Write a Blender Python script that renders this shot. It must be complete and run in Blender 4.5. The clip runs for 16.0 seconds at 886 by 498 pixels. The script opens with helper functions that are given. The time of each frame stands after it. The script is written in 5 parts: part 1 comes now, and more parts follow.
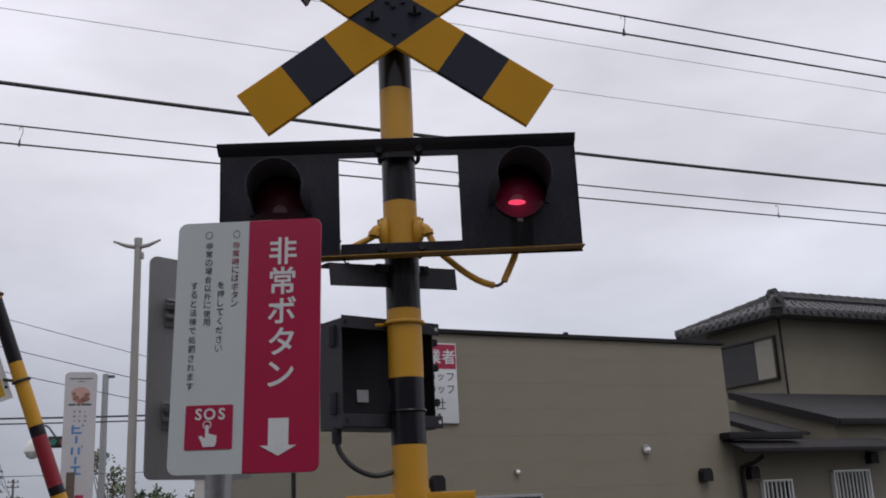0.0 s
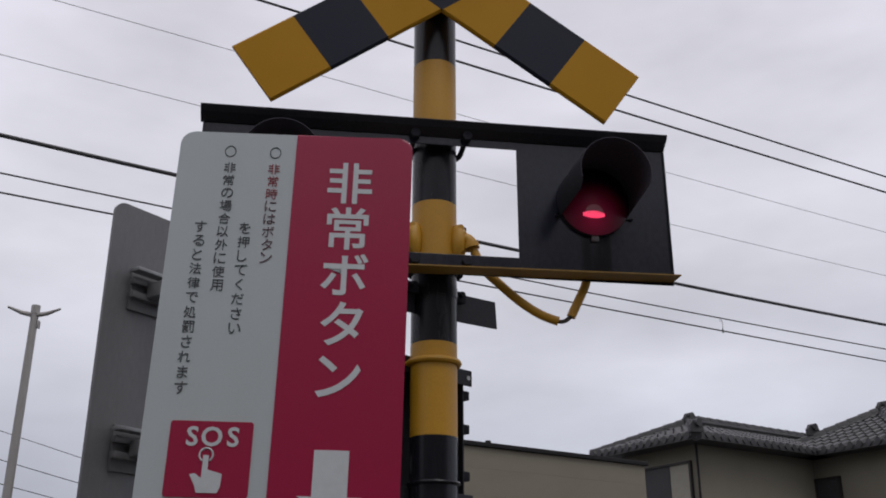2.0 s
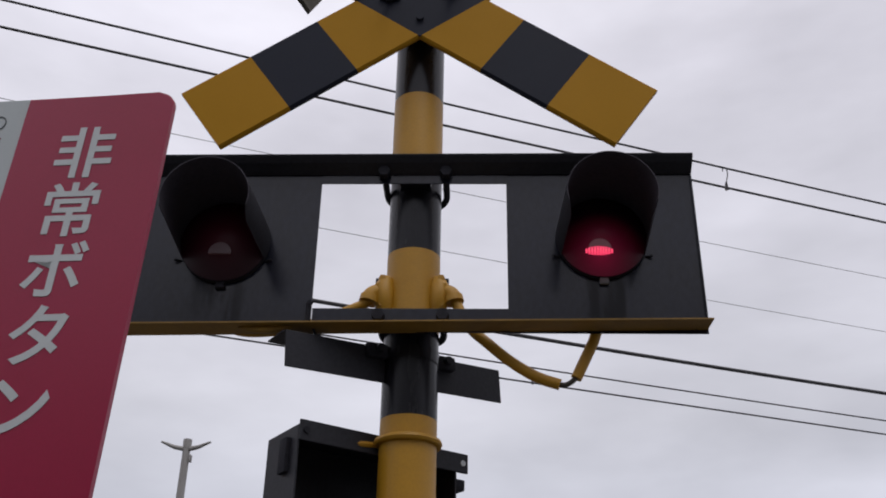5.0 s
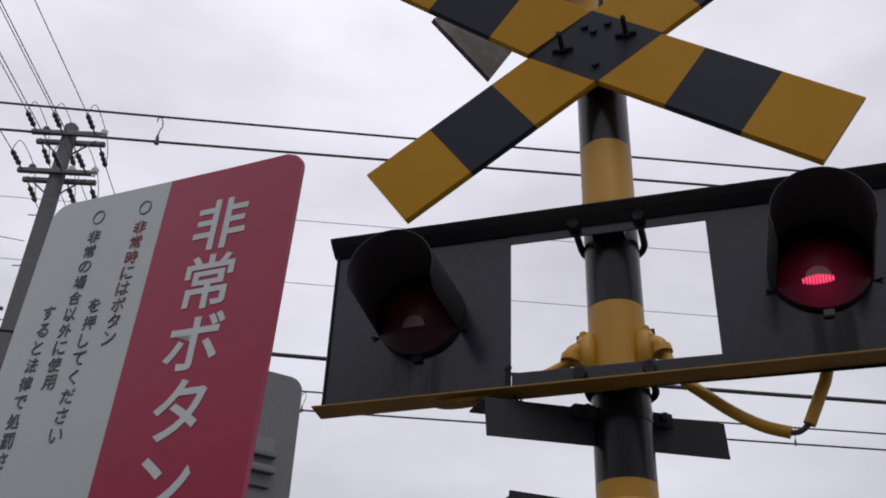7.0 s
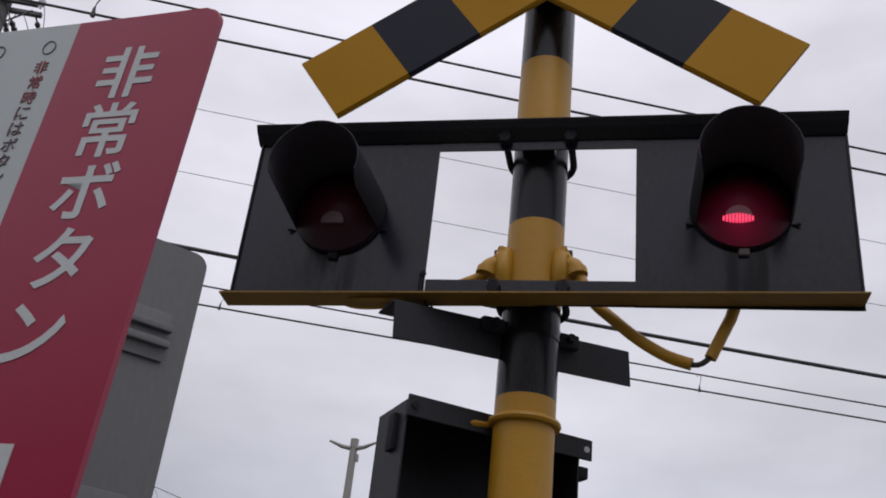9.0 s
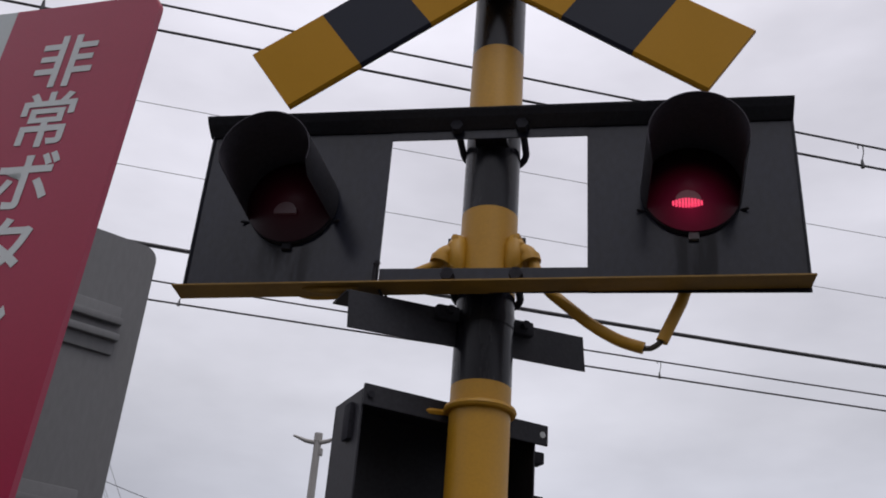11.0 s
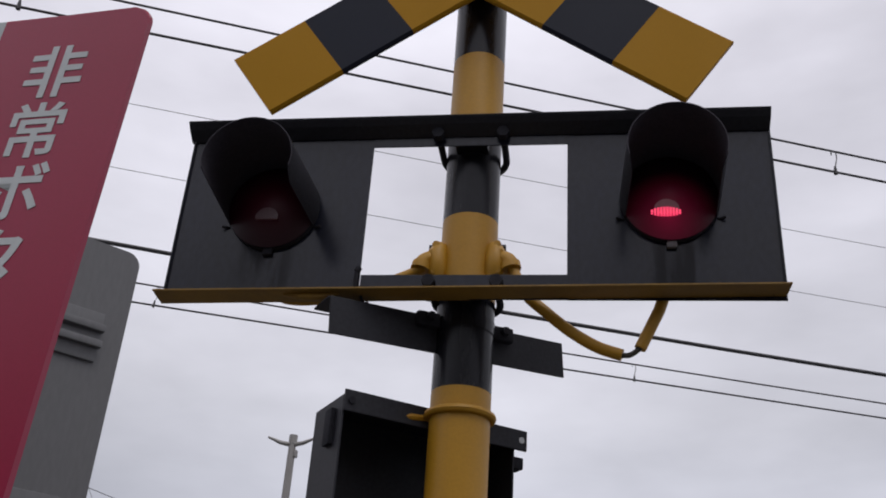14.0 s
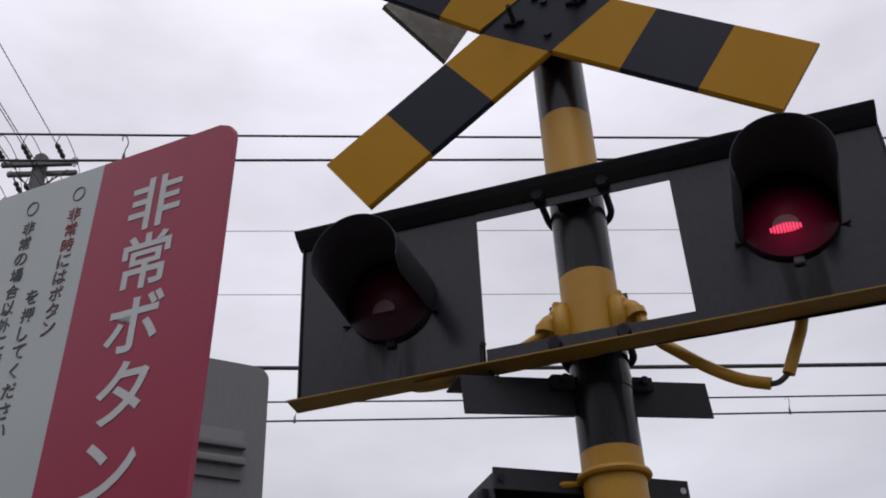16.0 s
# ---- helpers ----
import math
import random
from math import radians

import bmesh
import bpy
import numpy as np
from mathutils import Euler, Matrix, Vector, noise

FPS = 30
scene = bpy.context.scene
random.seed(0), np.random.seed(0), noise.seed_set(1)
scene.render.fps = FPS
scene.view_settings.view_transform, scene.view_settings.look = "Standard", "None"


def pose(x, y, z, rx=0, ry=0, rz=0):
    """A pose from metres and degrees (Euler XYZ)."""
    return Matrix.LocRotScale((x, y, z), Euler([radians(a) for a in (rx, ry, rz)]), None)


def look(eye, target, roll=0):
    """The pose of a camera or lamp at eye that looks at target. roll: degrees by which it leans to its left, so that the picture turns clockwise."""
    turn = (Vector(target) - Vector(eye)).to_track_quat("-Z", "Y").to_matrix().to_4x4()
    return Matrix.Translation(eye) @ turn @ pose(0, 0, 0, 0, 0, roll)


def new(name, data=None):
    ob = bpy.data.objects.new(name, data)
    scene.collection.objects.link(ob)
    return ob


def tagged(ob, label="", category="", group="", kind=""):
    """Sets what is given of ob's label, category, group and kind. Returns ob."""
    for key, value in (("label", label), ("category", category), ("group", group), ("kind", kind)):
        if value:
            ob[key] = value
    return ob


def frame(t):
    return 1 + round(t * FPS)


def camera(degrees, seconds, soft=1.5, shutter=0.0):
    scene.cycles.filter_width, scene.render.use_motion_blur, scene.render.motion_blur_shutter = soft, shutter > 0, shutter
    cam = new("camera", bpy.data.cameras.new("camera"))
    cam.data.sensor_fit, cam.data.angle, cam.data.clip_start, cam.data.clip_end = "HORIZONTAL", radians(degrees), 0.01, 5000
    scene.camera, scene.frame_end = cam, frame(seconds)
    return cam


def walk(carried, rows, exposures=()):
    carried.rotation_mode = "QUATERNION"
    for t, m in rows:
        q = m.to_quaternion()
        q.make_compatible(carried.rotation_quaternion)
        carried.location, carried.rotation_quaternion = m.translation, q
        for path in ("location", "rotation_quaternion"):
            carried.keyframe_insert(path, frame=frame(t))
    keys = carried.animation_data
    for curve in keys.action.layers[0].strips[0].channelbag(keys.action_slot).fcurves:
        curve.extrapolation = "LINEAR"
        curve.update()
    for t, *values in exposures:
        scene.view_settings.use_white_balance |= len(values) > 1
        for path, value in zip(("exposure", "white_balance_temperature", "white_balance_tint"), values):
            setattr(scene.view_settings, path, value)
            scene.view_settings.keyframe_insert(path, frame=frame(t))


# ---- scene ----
cam = camera(48.0, 16.0, soft=1.85)
PATH = [
    (0, (-0.021, -3.214, 1.466), (0.073, -1.284, 1.982), -2.8),
    (0.5, (-0.145, -2.931, 1.464), (-0.149, -0.995, 1.964), -1.9),
    (1, (-0.212, -2.661, 1.477), (-0.099, -0.782, 2.151), -0.5),
    (1.5, (-0.282, -2.464, 1.47), (-0.093, -0.623, 2.23), 0.7),
    (2, (-0.341, -2.297, 1.469), (-0.062, -0.452, 2.19), 0.0),
    (2.5, (-0.317, -2.199, 1.487), (0.068, -0.362, 2.177), -0.7),
    (3, (-0.316, -2.208, 1.491), (0.136, -0.412, 2.248), 0.3),
    (3.2, (-0.298, -2.201, 1.483), (0.139, -0.395, 2.221), 0.5),
    (5.3, (0.177, -1.81, 1.491), (0.073, -0.068, 2.467), 0.4),
    (5.5, (0.199, -1.782, 1.505), (0.104, -0.044, 2.491), -0.9),
    (6, (0.232, -1.754, 1.504), (-0.033, -0.035, 2.491), 2.2),
    (6.5, (0.23, -1.754, 1.511), (-0.18, -0.091, 2.543), 1.5),
    (7, (0.207, -1.756, 1.498), (-0.311, -0.149, 2.57), 2.5),
    (7.5, (0.207, -1.75, 1.497), (-0.266, -0.114, 2.546), 2.0),
    (8, (0.208, -1.734, 1.497), (-0.244, -0.067, 2.505), 1.0),
    (8.5, (0.208, -1.714, 1.495), (-0.144, -0.024, 2.504), 1.8),
    (9, (0.22, -1.705, 1.484), (-0.179, 0.012, 2.429), 6.5),
    (9.2, (0.231, -1.691, 1.48), (-0.125, 0.038, 2.42), 4.9),
    (11.3, (0.237, -1.71, 1.477), (-0.071, 0.03, 2.414), 4.2),
    (11.5, (0.23, -1.722, 1.483), (-0.06, 0.022, 2.418), 4.1),
    (12, (0.225, -1.723, 1.481), (-0.064, 0.02, 2.419), 4.2),
    (12.5, (0.23, -1.727, 1.481), (-0.046, 0.012, 2.429), 4.0),
    (13, (0.23, -1.725, 1.479), (-0.039, 0.014, 2.43), 3.7),
    (13.5, (0.228, -1.721, 1.479), (-0.052, 0.019, 2.424), 4.2),
    (14, (0.229, -1.721, 1.479), (-0.047, 0.021, 2.423), 4.0),
    (14.5, (0.236, -1.714, 1.475), (-0.002, 0.049, 2.388), 2.3),
    (15, (0.227, -1.72, 1.486), (-0.004, -0.016, 2.506), -0.1),
    (15.5, (0.235, -1.717, 1.476), (-0.185, -0.132, 2.621), -1.8),
    (16, (0.229, -1.697, 1.476), (-0.258, -0.083, 2.552), -2.8),
]
walk(cam, [(t, look(eye, target, roll)) for t, eye, target, roll in PATH], exposures=[(0, 0.15), (1.5, 0.06), (3, 0.0), (16, 0.0)])

# ---- sky and sun: a bright overcast day ----
world = bpy.data.worlds.new("overcast_sky")
scene.world = world
world.use_nodes = True
wn, wl = world.node_tree.nodes, world.node_tree.links
wn.clear()
w_out, w_bg = wn.new("ShaderNodeOutputWorld"), wn.new("ShaderNodeBackground")
w_sky, w_geo = wn.new("ShaderNodeTexSky"), wn.new("ShaderNodeTexCoord")
w_sky.sky_type, w_sky.sun_disc = "NISHITA", False
w_sky.sun_elevation, w_sky.sun_rotation = radians(58), radians(200)
w_sep, w_h = wn.new("ShaderNodeSeparateXYZ"), wn.new("ShaderNodeValToRGB")
w_h.color_ramp.elements[0].position, w_h.color_ramp.elements[0].color = 0.0, (3.7, 4.0, 4.8, 1)
w_h.color_ramp.elements[1].position, w_h.color_ramp.elements[1].color = 1.0, (10.2, 9.95, 10.6, 1)
for at_z, c in ((0.12, (4.75, 4.85, 5.6)), (0.32, (6.5, 6.46, 7.13)), (0.62, (8.62, 8.43, 9.38))):
    e = w_h.color_ramp.elements.new(at_z)
    e.color = (*c, 1)
w_map, w_n1, w_n2 = wn.new("ShaderNodeMapping"), wn.new("ShaderNodeTexNoise"), wn.new("ShaderNodeTexNoise")
w_map.inputs["Scale"].default_value = (1.0, 1.0, 2.6)
w_n1.inputs["Scale"].default_value, w_n1.inputs["Detail"].default_value, w_n1.inputs["Roughness"].default_value = 1.7, 5, 0.5
w_n2.inputs["Scale"].default_value, w_n2.inputs["Detail"].default_value = 5.0, 6
w_r1, w_r2 = wn.new("ShaderNodeMapRange"), wn.new("ShaderNodeMapRange")
for r, lo, hi in ((w_r1, 0.76, 1.2), (w_r2, 0.91, 1.08)):
    r.inputs[1].default_value, r.inputs[2].default_value, r.inputs[3].default_value, r.inputs[4].default_value = 0.3, 0.7, lo, hi
w_r3, w_m3 = wn.new("ShaderNodeMapRange"), wn.new("ShaderNodeVectorMath")
for k, v in enumerate((0.08, 0.36, 0.34, -0.11)):
    w_r3.inputs[k + 1].default_value = v
w_side = wn.new("ShaderNodeMath")
w_side.operation, w_side.inputs[2].default_value = "MULTIPLY_ADD", 0.965
w_m1, w_m2 = wn.new("ShaderNodeVectorMath"), wn.new("ShaderNodeVectorMath")
w_m1.operation = w_m2.operation = w_m3.operation = "SCALE"
w_mix = wn.new("ShaderNodeMixRGB")
w_mix.inputs[0].default_value = 0.93
wl.new(w_geo.outputs["Generated"], w_sep.inputs[0])
wl.new(w_geo.outputs["Generated"], w_map.inputs[0])
wl.new(w_map.outputs[0], w_n1.inputs["Vector"])
wl.new(w_map.outputs[0], w_n2.inputs["Vector"])
wl.new(w_sep.outputs["Z"], w_h.inputs[0])
wl.new(w_n1.outputs["Fac"], w_r1.inputs[0])
wl.new(w_n2.outputs["Fac"], w_r2.inputs[0])
wl.new(w_h.outputs[0], w_m1.inputs[0])
wl.new(w_r1.outputs[0], w_m1.inputs["Scale"])
wl.new(w_m1.outputs[0], w_m2.inputs[0])
wl.new(w_r2.outputs[0], w_m2.inputs["Scale"])
wl.new(w_sky.outputs[0], w_mix.inputs[1])
wl.new(w_sep.outputs["Z"], w_r3.inputs[0])
wl.new(w_sep.outputs["X"], w_side.inputs[0])
wl.new(w_r3.outputs[0], w_side.inputs[1])
wl.new(w_m2.outputs[0], w_m3.inputs[0])
wl.new(w_side.outputs[0], w_m3.inputs["Scale"])
wl.new(w_m3.outputs[0], w_mix.inputs[2])
wl.new(w_mix.outputs[0], w_bg.inputs["Color"])
w_bg.inputs["Strength"].default_value = 0.1
wl.new(w_bg.outputs[0], w_out.inputs["Surface"])
sun = new("sun", bpy.data.lights.new("sun", "SUN"))
sun.data.energy, sun.data.angle, sun.data.color = 0.6, radians(25), (1.0, 0.97, 0.93)
sun.matrix_world = look((6, -12, 24), (0, 0, 0))


# ---- materials ----
def material(name, color, rough=0.5, metal=0.0, vary=0.12, scale=30.0, wear=None, wear_scale=6.0, wear_amount=0.25, bump=0.1, coat=0.0, stretch=(1, 1, 1), island=0.0, spec=0.5):
    """Paint, metal, stone and so on: a base colour with fine grain, larger blotches and a little relief."""
    m = bpy.data.materials.new(name)
    m.use_nodes = True
    n, l = m.node_tree.nodes, m.node_tree.links
    b = n["Principled BSDF"]
    b.inputs["Metallic"].default_value = metal
    b.inputs["Coat Weight"].default_value = coat
    b.inputs["Specular IOR Level"].default_value = spec
    b.inputs["Coat Roughness"].default_value = 0.15
    tc, mp = n.new("ShaderNodeTexCoord"), n.new("ShaderNodeMapping")
    mp.inputs["Scale"].default_value = stretch
    l.new(tc.outputs["Object"], mp.inputs[0])
    fine, big = n.new("ShaderNodeTexNoise"), n.new("ShaderNodeTexNoise")
    fine.inputs["Scale"].default_value, fine.inputs["Detail"].default_value = scale * 4, 4
    big.inputs["Scale"].default_value, big.inputs["Detail"].default_value, big.inputs["Roughness"].default_value = wear_scale, 6, 0.6
    l.new(mp.outputs[0], fine.inputs["Vector"])
    l.new(mp.outputs[0], big.inputs["Vector"])
    r1, r2 = n.new("ShaderNodeMapRange"), n.new("ShaderNodeMapRange")
    r1.inputs[1].default_value, r1.inputs[2].default_value = 0.3, 0.7
    r1.inputs[3].default_value, r1.inputs[4].default_value = 1 - vary, 1 + vary
    r2.inputs[1].default_value, r2.inputs[2].default_value = 0.45, 0.75
    r2.inputs[3].default_value, r2.inputs[4].default_value = 0.0, wear_amount
    l.new(fine.outputs["Fac"], r1.inputs[0])
    l.new(big.outputs["Fac"], r2.inputs[0])
    mix = n.new("ShaderNodeMixRGB")
    mix.inputs[1].default_value = (*color, 1)
    mix.inputs[2].default_value = (*(wear or [c * 0.6 for c in color]), 1)
    l.new(r2.outputs[0], mix.inputs[0])
    sc = n.new("ShaderNodeVectorMath")
    sc.operation = "SCALE"
    l.new(mix.outputs[0], sc.inputs[0])
    if island:
        gi, mr, mu = n.new("ShaderNodeNewGeometry"), n.new("ShaderNodeMapRange"), n.new("ShaderNodeMath")
        mr.inputs[3].default_value, mr.inputs[4].default_value = 1 - island, 1 + island
        mu.operation = "MULTIPLY"
        l.new(gi.outputs["Random Per Island"], mr.inputs[0])
        l.new(mr.outputs[0], mu.inputs[0])
        l.new(r1.outputs[0], mu.inputs[1])
        l.new(mu.outputs[0], sc.inputs["Scale"])
    else:
        l.new(r1.outputs[0], sc.inputs["Scale"])
    l.new(sc.outputs[0], b.inputs["Base Color"])
    rr = n.new("ShaderNodeMapRange")
    rr.inputs[3].default_value, rr.inputs[4].default_value = max(0.05, rough - 0.1), min(1.0, rough + 0.12)
    l.new(big.outputs["Fac"], rr.inputs[0])
    l.new(rr.outputs[0], b.inputs["Roughness"])
    if bump:
        bp = n.new("ShaderNodeBump")
        bp.inputs["Strength"].default_value, bp.inputs["Distance"].default_value = bump, 0.002
        l.new(fine.outputs["Fac"], bp.inputs["Height"])
        l.new(bp.outputs[0], b.inputs["Normal"])
    return m


YELLOW = material("yellow_enamel", (0.50, 0.255, 0.014), 0.45, vary=0.05, scale=40, wear=(0.34, 0.17, 0.02), wear_scale=5, wear_amount=0.35, bump=0.12)
YELLOW_SHEET = material("yellow_reflective_sheet", (0.45, 0.224, 0.010), 0.6, spec=0.15, vary=0.05, scale=120, wear_scale=4, wear_amount=0.15, bump=0.05)
BLACK_SHEET = material("black_sheet", (0.018, 0.021, 0.034), 0.5, spec=0.14, vary=0.1, scale=120, wear=(0.026, 0.027, 0.034), wear_scale=5, wear_amount=0.4, bump=0.05)
BLACK_ENAMEL = material("black_enamel", (0.010, 0.010, 0.014), 0.24, vary=0.15, scale=40, wear=(0.022, 0.022, 0.026), wear_scale=9, wear_amount=0.35, bump=0.1, spec=0.28, stretch=(1, 1, 0.25))
PLATE_BLACK = material("weathered_black_plate", (0.0125, 0.0138, 0.024), 0.2, spec=0.42, vary=0.2, scale=22, wear=(0.021, 0.0215, 0.026), wear_scale=9, wear_amount=0.6, bump=0.02, stretch=(1, 1, 0.6))


def add_streaks(m):
    """Darker, duller streaks on the plate below each lamp, with a ragged outline."""
    n, l = m.node_tree.nodes, m.node_tree.links
    b = n["Principled BSDF"]
    old = b.inputs["Base Color"].links[0].from_socket
    tc, sep, ab, sub, ab2 = n.new("ShaderNodeTexCoord"), n.new("ShaderNodeSeparateXYZ"), n.new("ShaderNodeMath"), n.new("ShaderNodeMath"), n.new("ShaderNodeMath")
    ab.operation = ab2.operation = "ABSOLUTE"
    sub.operation = "SUBTRACT"
    sub.inputs[1].default_value = 0.408
    wide, low, mul, mul2 = n.new("ShaderNodeMapRange"), n.new("ShaderNodeMapRange"), n.new("ShaderNodeMath"), n.new("ShaderNodeMath")
    wide.inputs[1].default_value, wide.inputs[2].default_value, wide.inputs[3].default_value, wide.inputs[4].default_value = 0.03, 0.09, 1.0, 0.0
    low.inputs[1].default_value, low.inputs[2].default_value = -0.04, -0.085
    mul.operation = mul2.operation = "MULTIPLY"
    mp, tx, tr = n.new("ShaderNodeMapping"), n.new("ShaderNodeTexNoise"), n.new("ShaderNodeMapRange")
    mp.inputs["Scale"].default_value = (26, 1, 3.5)
    tx.inputs["Scale"].default_value, tx.inputs["Detail"].default_value = 1.0, 4
    tr.inputs[1].default_value, tr.inputs[2].default_value, tr.inputs[4].default_value = 0.46, 0.58, 0.85
    l.new(tc.outputs["Object"], sep.inputs[0])
    l.new(tc.outputs["Object"], mp.inputs[0])
    l.new(mp.outputs[0], tx.inputs["Vector"])
    l.new(tx.outputs["Fac"], tr.inputs[0])
    l.new(sep.outputs["X"], ab.inputs[0])
    l.new(ab.outputs[0], sub.inputs[0])
    l.new(sub.outputs[0], ab2.inputs[0])
    l.new(ab2.outputs[0], wide.inputs[0])
    l.new(sep.outputs["Z"], low.inputs[0])
    l.new(wide.outputs[0], mul.inputs[0])
    l.new(low.outputs[0], mul.inputs[1])
    l.new(mul.outputs[0], mul2.inputs[0])
    l.new(tr.outputs[0], mul2.inputs[1])
    mix = n.new("ShaderNodeMixRGB")
    mix.inputs[2].default_value = (0.006, 0.006, 0.008, 1)
    l.new(mul2.outputs[0], mix.inputs[0])
    l.new(old, mix.inputs[1])
    l.new(mix.outputs[0], b.inputs["Base Color"])
    dull = n.new("ShaderNodeMapRange")
    dull.inputs[3].default_value, dull.inputs[4].default_value = b.inputs["Specular IOR Level"].default_value, 0.2
    l.new(mul2.outputs[0], dull.inputs[0])
    l.new(dull.outputs[0], b.inputs["Specular IOR Level"])


add_streaks(PLATE_BLACK)
HOOD_BLACK = material("matt_black_hood", (0.024, 0.024, 0.031), 0.8, spec=0.2, vary=0.2, scale=40, wear=(0.015, 0.015, 0.017), wear_scale=8, wear_amount=0.4, bump=0.15)
BOX_BLACK = material("black_sheet_steel", (0.030, 0.030, 0.037), 0.5, spec=0.22, vary=0.15, scale=30, wear=(0.05, 0.05, 0.054), wear_scale=7, wear_amount=0.4, bump=0.12)
STEEL = material("galvanised_steel", (0.34, 0.345, 0.35), 0.45, 0.7, vary=0.1, scale=25, wear_scale=10, bump=0.08)
DULL_METAL = material("unpainted_aluminium_back", (0.168, 0.168, 0.172), 0.5, 0.25, vary=0.06, scale=40, wear=(0.17, 0.168, 0.165), wear_scale=5, wear_amount=0.5, bump=0.06, stretch=(1, 1, 0.3))
BARE_PLATE = material("weathered_grey_brown_plate", (0.07, 0.06, 0.048), 0.55, 0.2, vary=0.15, scale=20, wear=(0.3, 0.29, 0.27), wear_scale=7, wear_amount=0.8, bump=0.1)
RED_SIGN = material("red_sign_film", (0.33, 0.011, 0.054), 0.3, spec=0.42, vary=0.03, scale=80, wear=(0.25, 0.010, 0.032), wear_scale=3, wear_amount=0.4, bump=0.02)
WHITE_SIGN = material("white_sign_film", (0.46, 0.505, 0.515), 0.3, vary=0.02, scale=80, wear=(0.41, 0.44, 0.43), wear_scale=4, wear_amount=0.5, bump=0.02)
LETTER_WHITE = material("white_lettering", (0.56, 0.59, 0.60), 0.4, vary=0.03, bump=0.0)
LETTER_DARK = material("dark_lettering", (0.075, 0.085, 0.09), 0.45, vary=0.05, bump=0.0)
LETTER_MAROON = material("maroon_lettering", (0.26, 0.05, 0.06), 0.45, vary=0.05, bump=0.0)
LETTER_DULL = material("dull_maroon_grey_lettering", (0.12, 0.07, 0.08), 0.45, vary=0.05, bump=0.0)
CABLE_BLACK = material("black_rubber", (0.016, 0.016, 0.017), 0.5, vary=0.2, bump=0.1)
WIRE_DARK = material("weathered_wire", (0.06, 0.058, 0.062), 0.55, 0.3, vary=0.2, bump=0.0)
WIRE_GREY = material("grey_wire", (0.21, 0.21, 0.215), 0.5, 0.4, vary=0.2, bump=0.0)
CONCRETE = material("pole_concrete", (0.125, 0.122, 0.125), 0.85, vary=0.1, scale=20, wear=(0.10, 0.097, 0.095), wear_scale=3, wear_amount=0.6, bump=0.3, stretch=(1, 1, 0.2))
MAST_PAINT = material("pale_mast_paint", (0.31, 0.295, 0.28), 0.5, vary=0.06, scale=15, wear_scale=2, wear_amount=0.3, bump=0.05)
PORCELAIN = material("brown_grey_porcelain", (0.095, 0.075, 0.075), 0.25, vary=0.15, wear_scale=20, bump=0.0)
PORCELAIN_WHITE = material("white_porcelain", (0.55, 0.55, 0.56), 0.25, vary=0.05, bump=0.0)
ARM_STEEL = material("crossarm_steel", (0.13, 0.13, 0.135), 0.6, 0.4, vary=0.2, scale=10, bump=0.1)
SIDING = material("beige_siding", (0.218, 0.196, 0.146), 0.75, vary=0.05, scale=25, wear=(0.195, 0.173, 0.127), wear_scale=1.2, wear_amount=0.5, bump=0.35, stretch=(1, 1, 2.5))
STUCCO = material("sand_stucco", (0.20, 0.183, 0.14), 0.9, vary=0.08, scale=30, wear=(0.16, 0.144, 0.11), wear_scale=0.8, wear_amount=0.5, bump=0.5)
PALE_RENDER = material("pale_rendered_wall", (0.5, 0.49, 0.46), 0.9, vary=0.06, scale=20, wear=(0.38, 0.37, 0.34), wear_scale=0.9, wear_amount=0.5, bump=0.3)
FLASHING = material("dark_brown_flashing", (0.016, 0.014, 0.015), 0.6, 0.0, spec=0.2, vary=0.15, scale=10, bump=0.05)
TILE = material("smoked_roof_tile", (0.05, 0.049, 0.051), 0.5, 0.05, vary=0.12, scale=10, wear=(0.12, 0.117, 0.117), wear_scale=2.5, wear_amount=0.6, bump=0.1, island=0.12)
# roof tile again, with the shade on upright ridge faces put into its colour
TILE_SHADED = material("shaded_ridge_tile", (0.03, 0.029, 0.031), 0.55, 0.05, vary=0.15, scale=10, wear=(0.075, 0.073, 0.073), wear_scale=3, wear_amount=0.6, bump=0.1, island=0.15)
ROOF_METAL = material("grey_metal_roof", (0.032, 0.031, 0.034), 0.6, 0.0, spec=0.25, vary=0.1, scale=8, wear_scale=1.5, bump=0.05)
DARK_GLASS = material("dark_window_glass", (0.02, 0.022, 0.025), 0.08, vary=0.05, bump=0.0)
SHUTTER = material("brown_grey_shutter", (0.036, 0.034, 0.036), 0.5, vary=0.1, scale=10, wear_scale=3, bump=0.05)
FRAME_DARK = material("bronze_window_frame", (0.04, 0.034, 0.03), 0.4, 0.4, vary=0.1, bump=0.0)
BLIND = material("pale_window_blind", (0.33, 0.31, 0.25), 0.7, vary=0.05, scale=20, bump=0.05)
GRILLE_WHITE = material("white_aluminium", (0.62, 0.62, 0.6), 0.4, vary=0.05, bump=0.0)
PANEL_WHITE = material("white_signboard", (0.60, 0.62, 0.63), 0.45, vary=0.03, scale=10, wear_scale=1.5, wear_amount=0.3, bump=0.0)
PYLON_GREY = material("weathered_lilac_white_panel", (0.47, 0.46, 0.47), 0.5, vary=0.04, scale=10, wear=(0.38, 0.37, 0.37), wear_scale=1.5, wear_amount=0.4, bump=0.0)
PRINT_BROWN = material("brown_print", (0.24, 0.12, 0.08), 0.5, vary=0.2, wear_scale=6, bump=0.0)
BLUE_PAINT = material("blue_sign_paint", (0.06, 0.19, 0.42), 0.45, vary=0.05, bump=0.0)
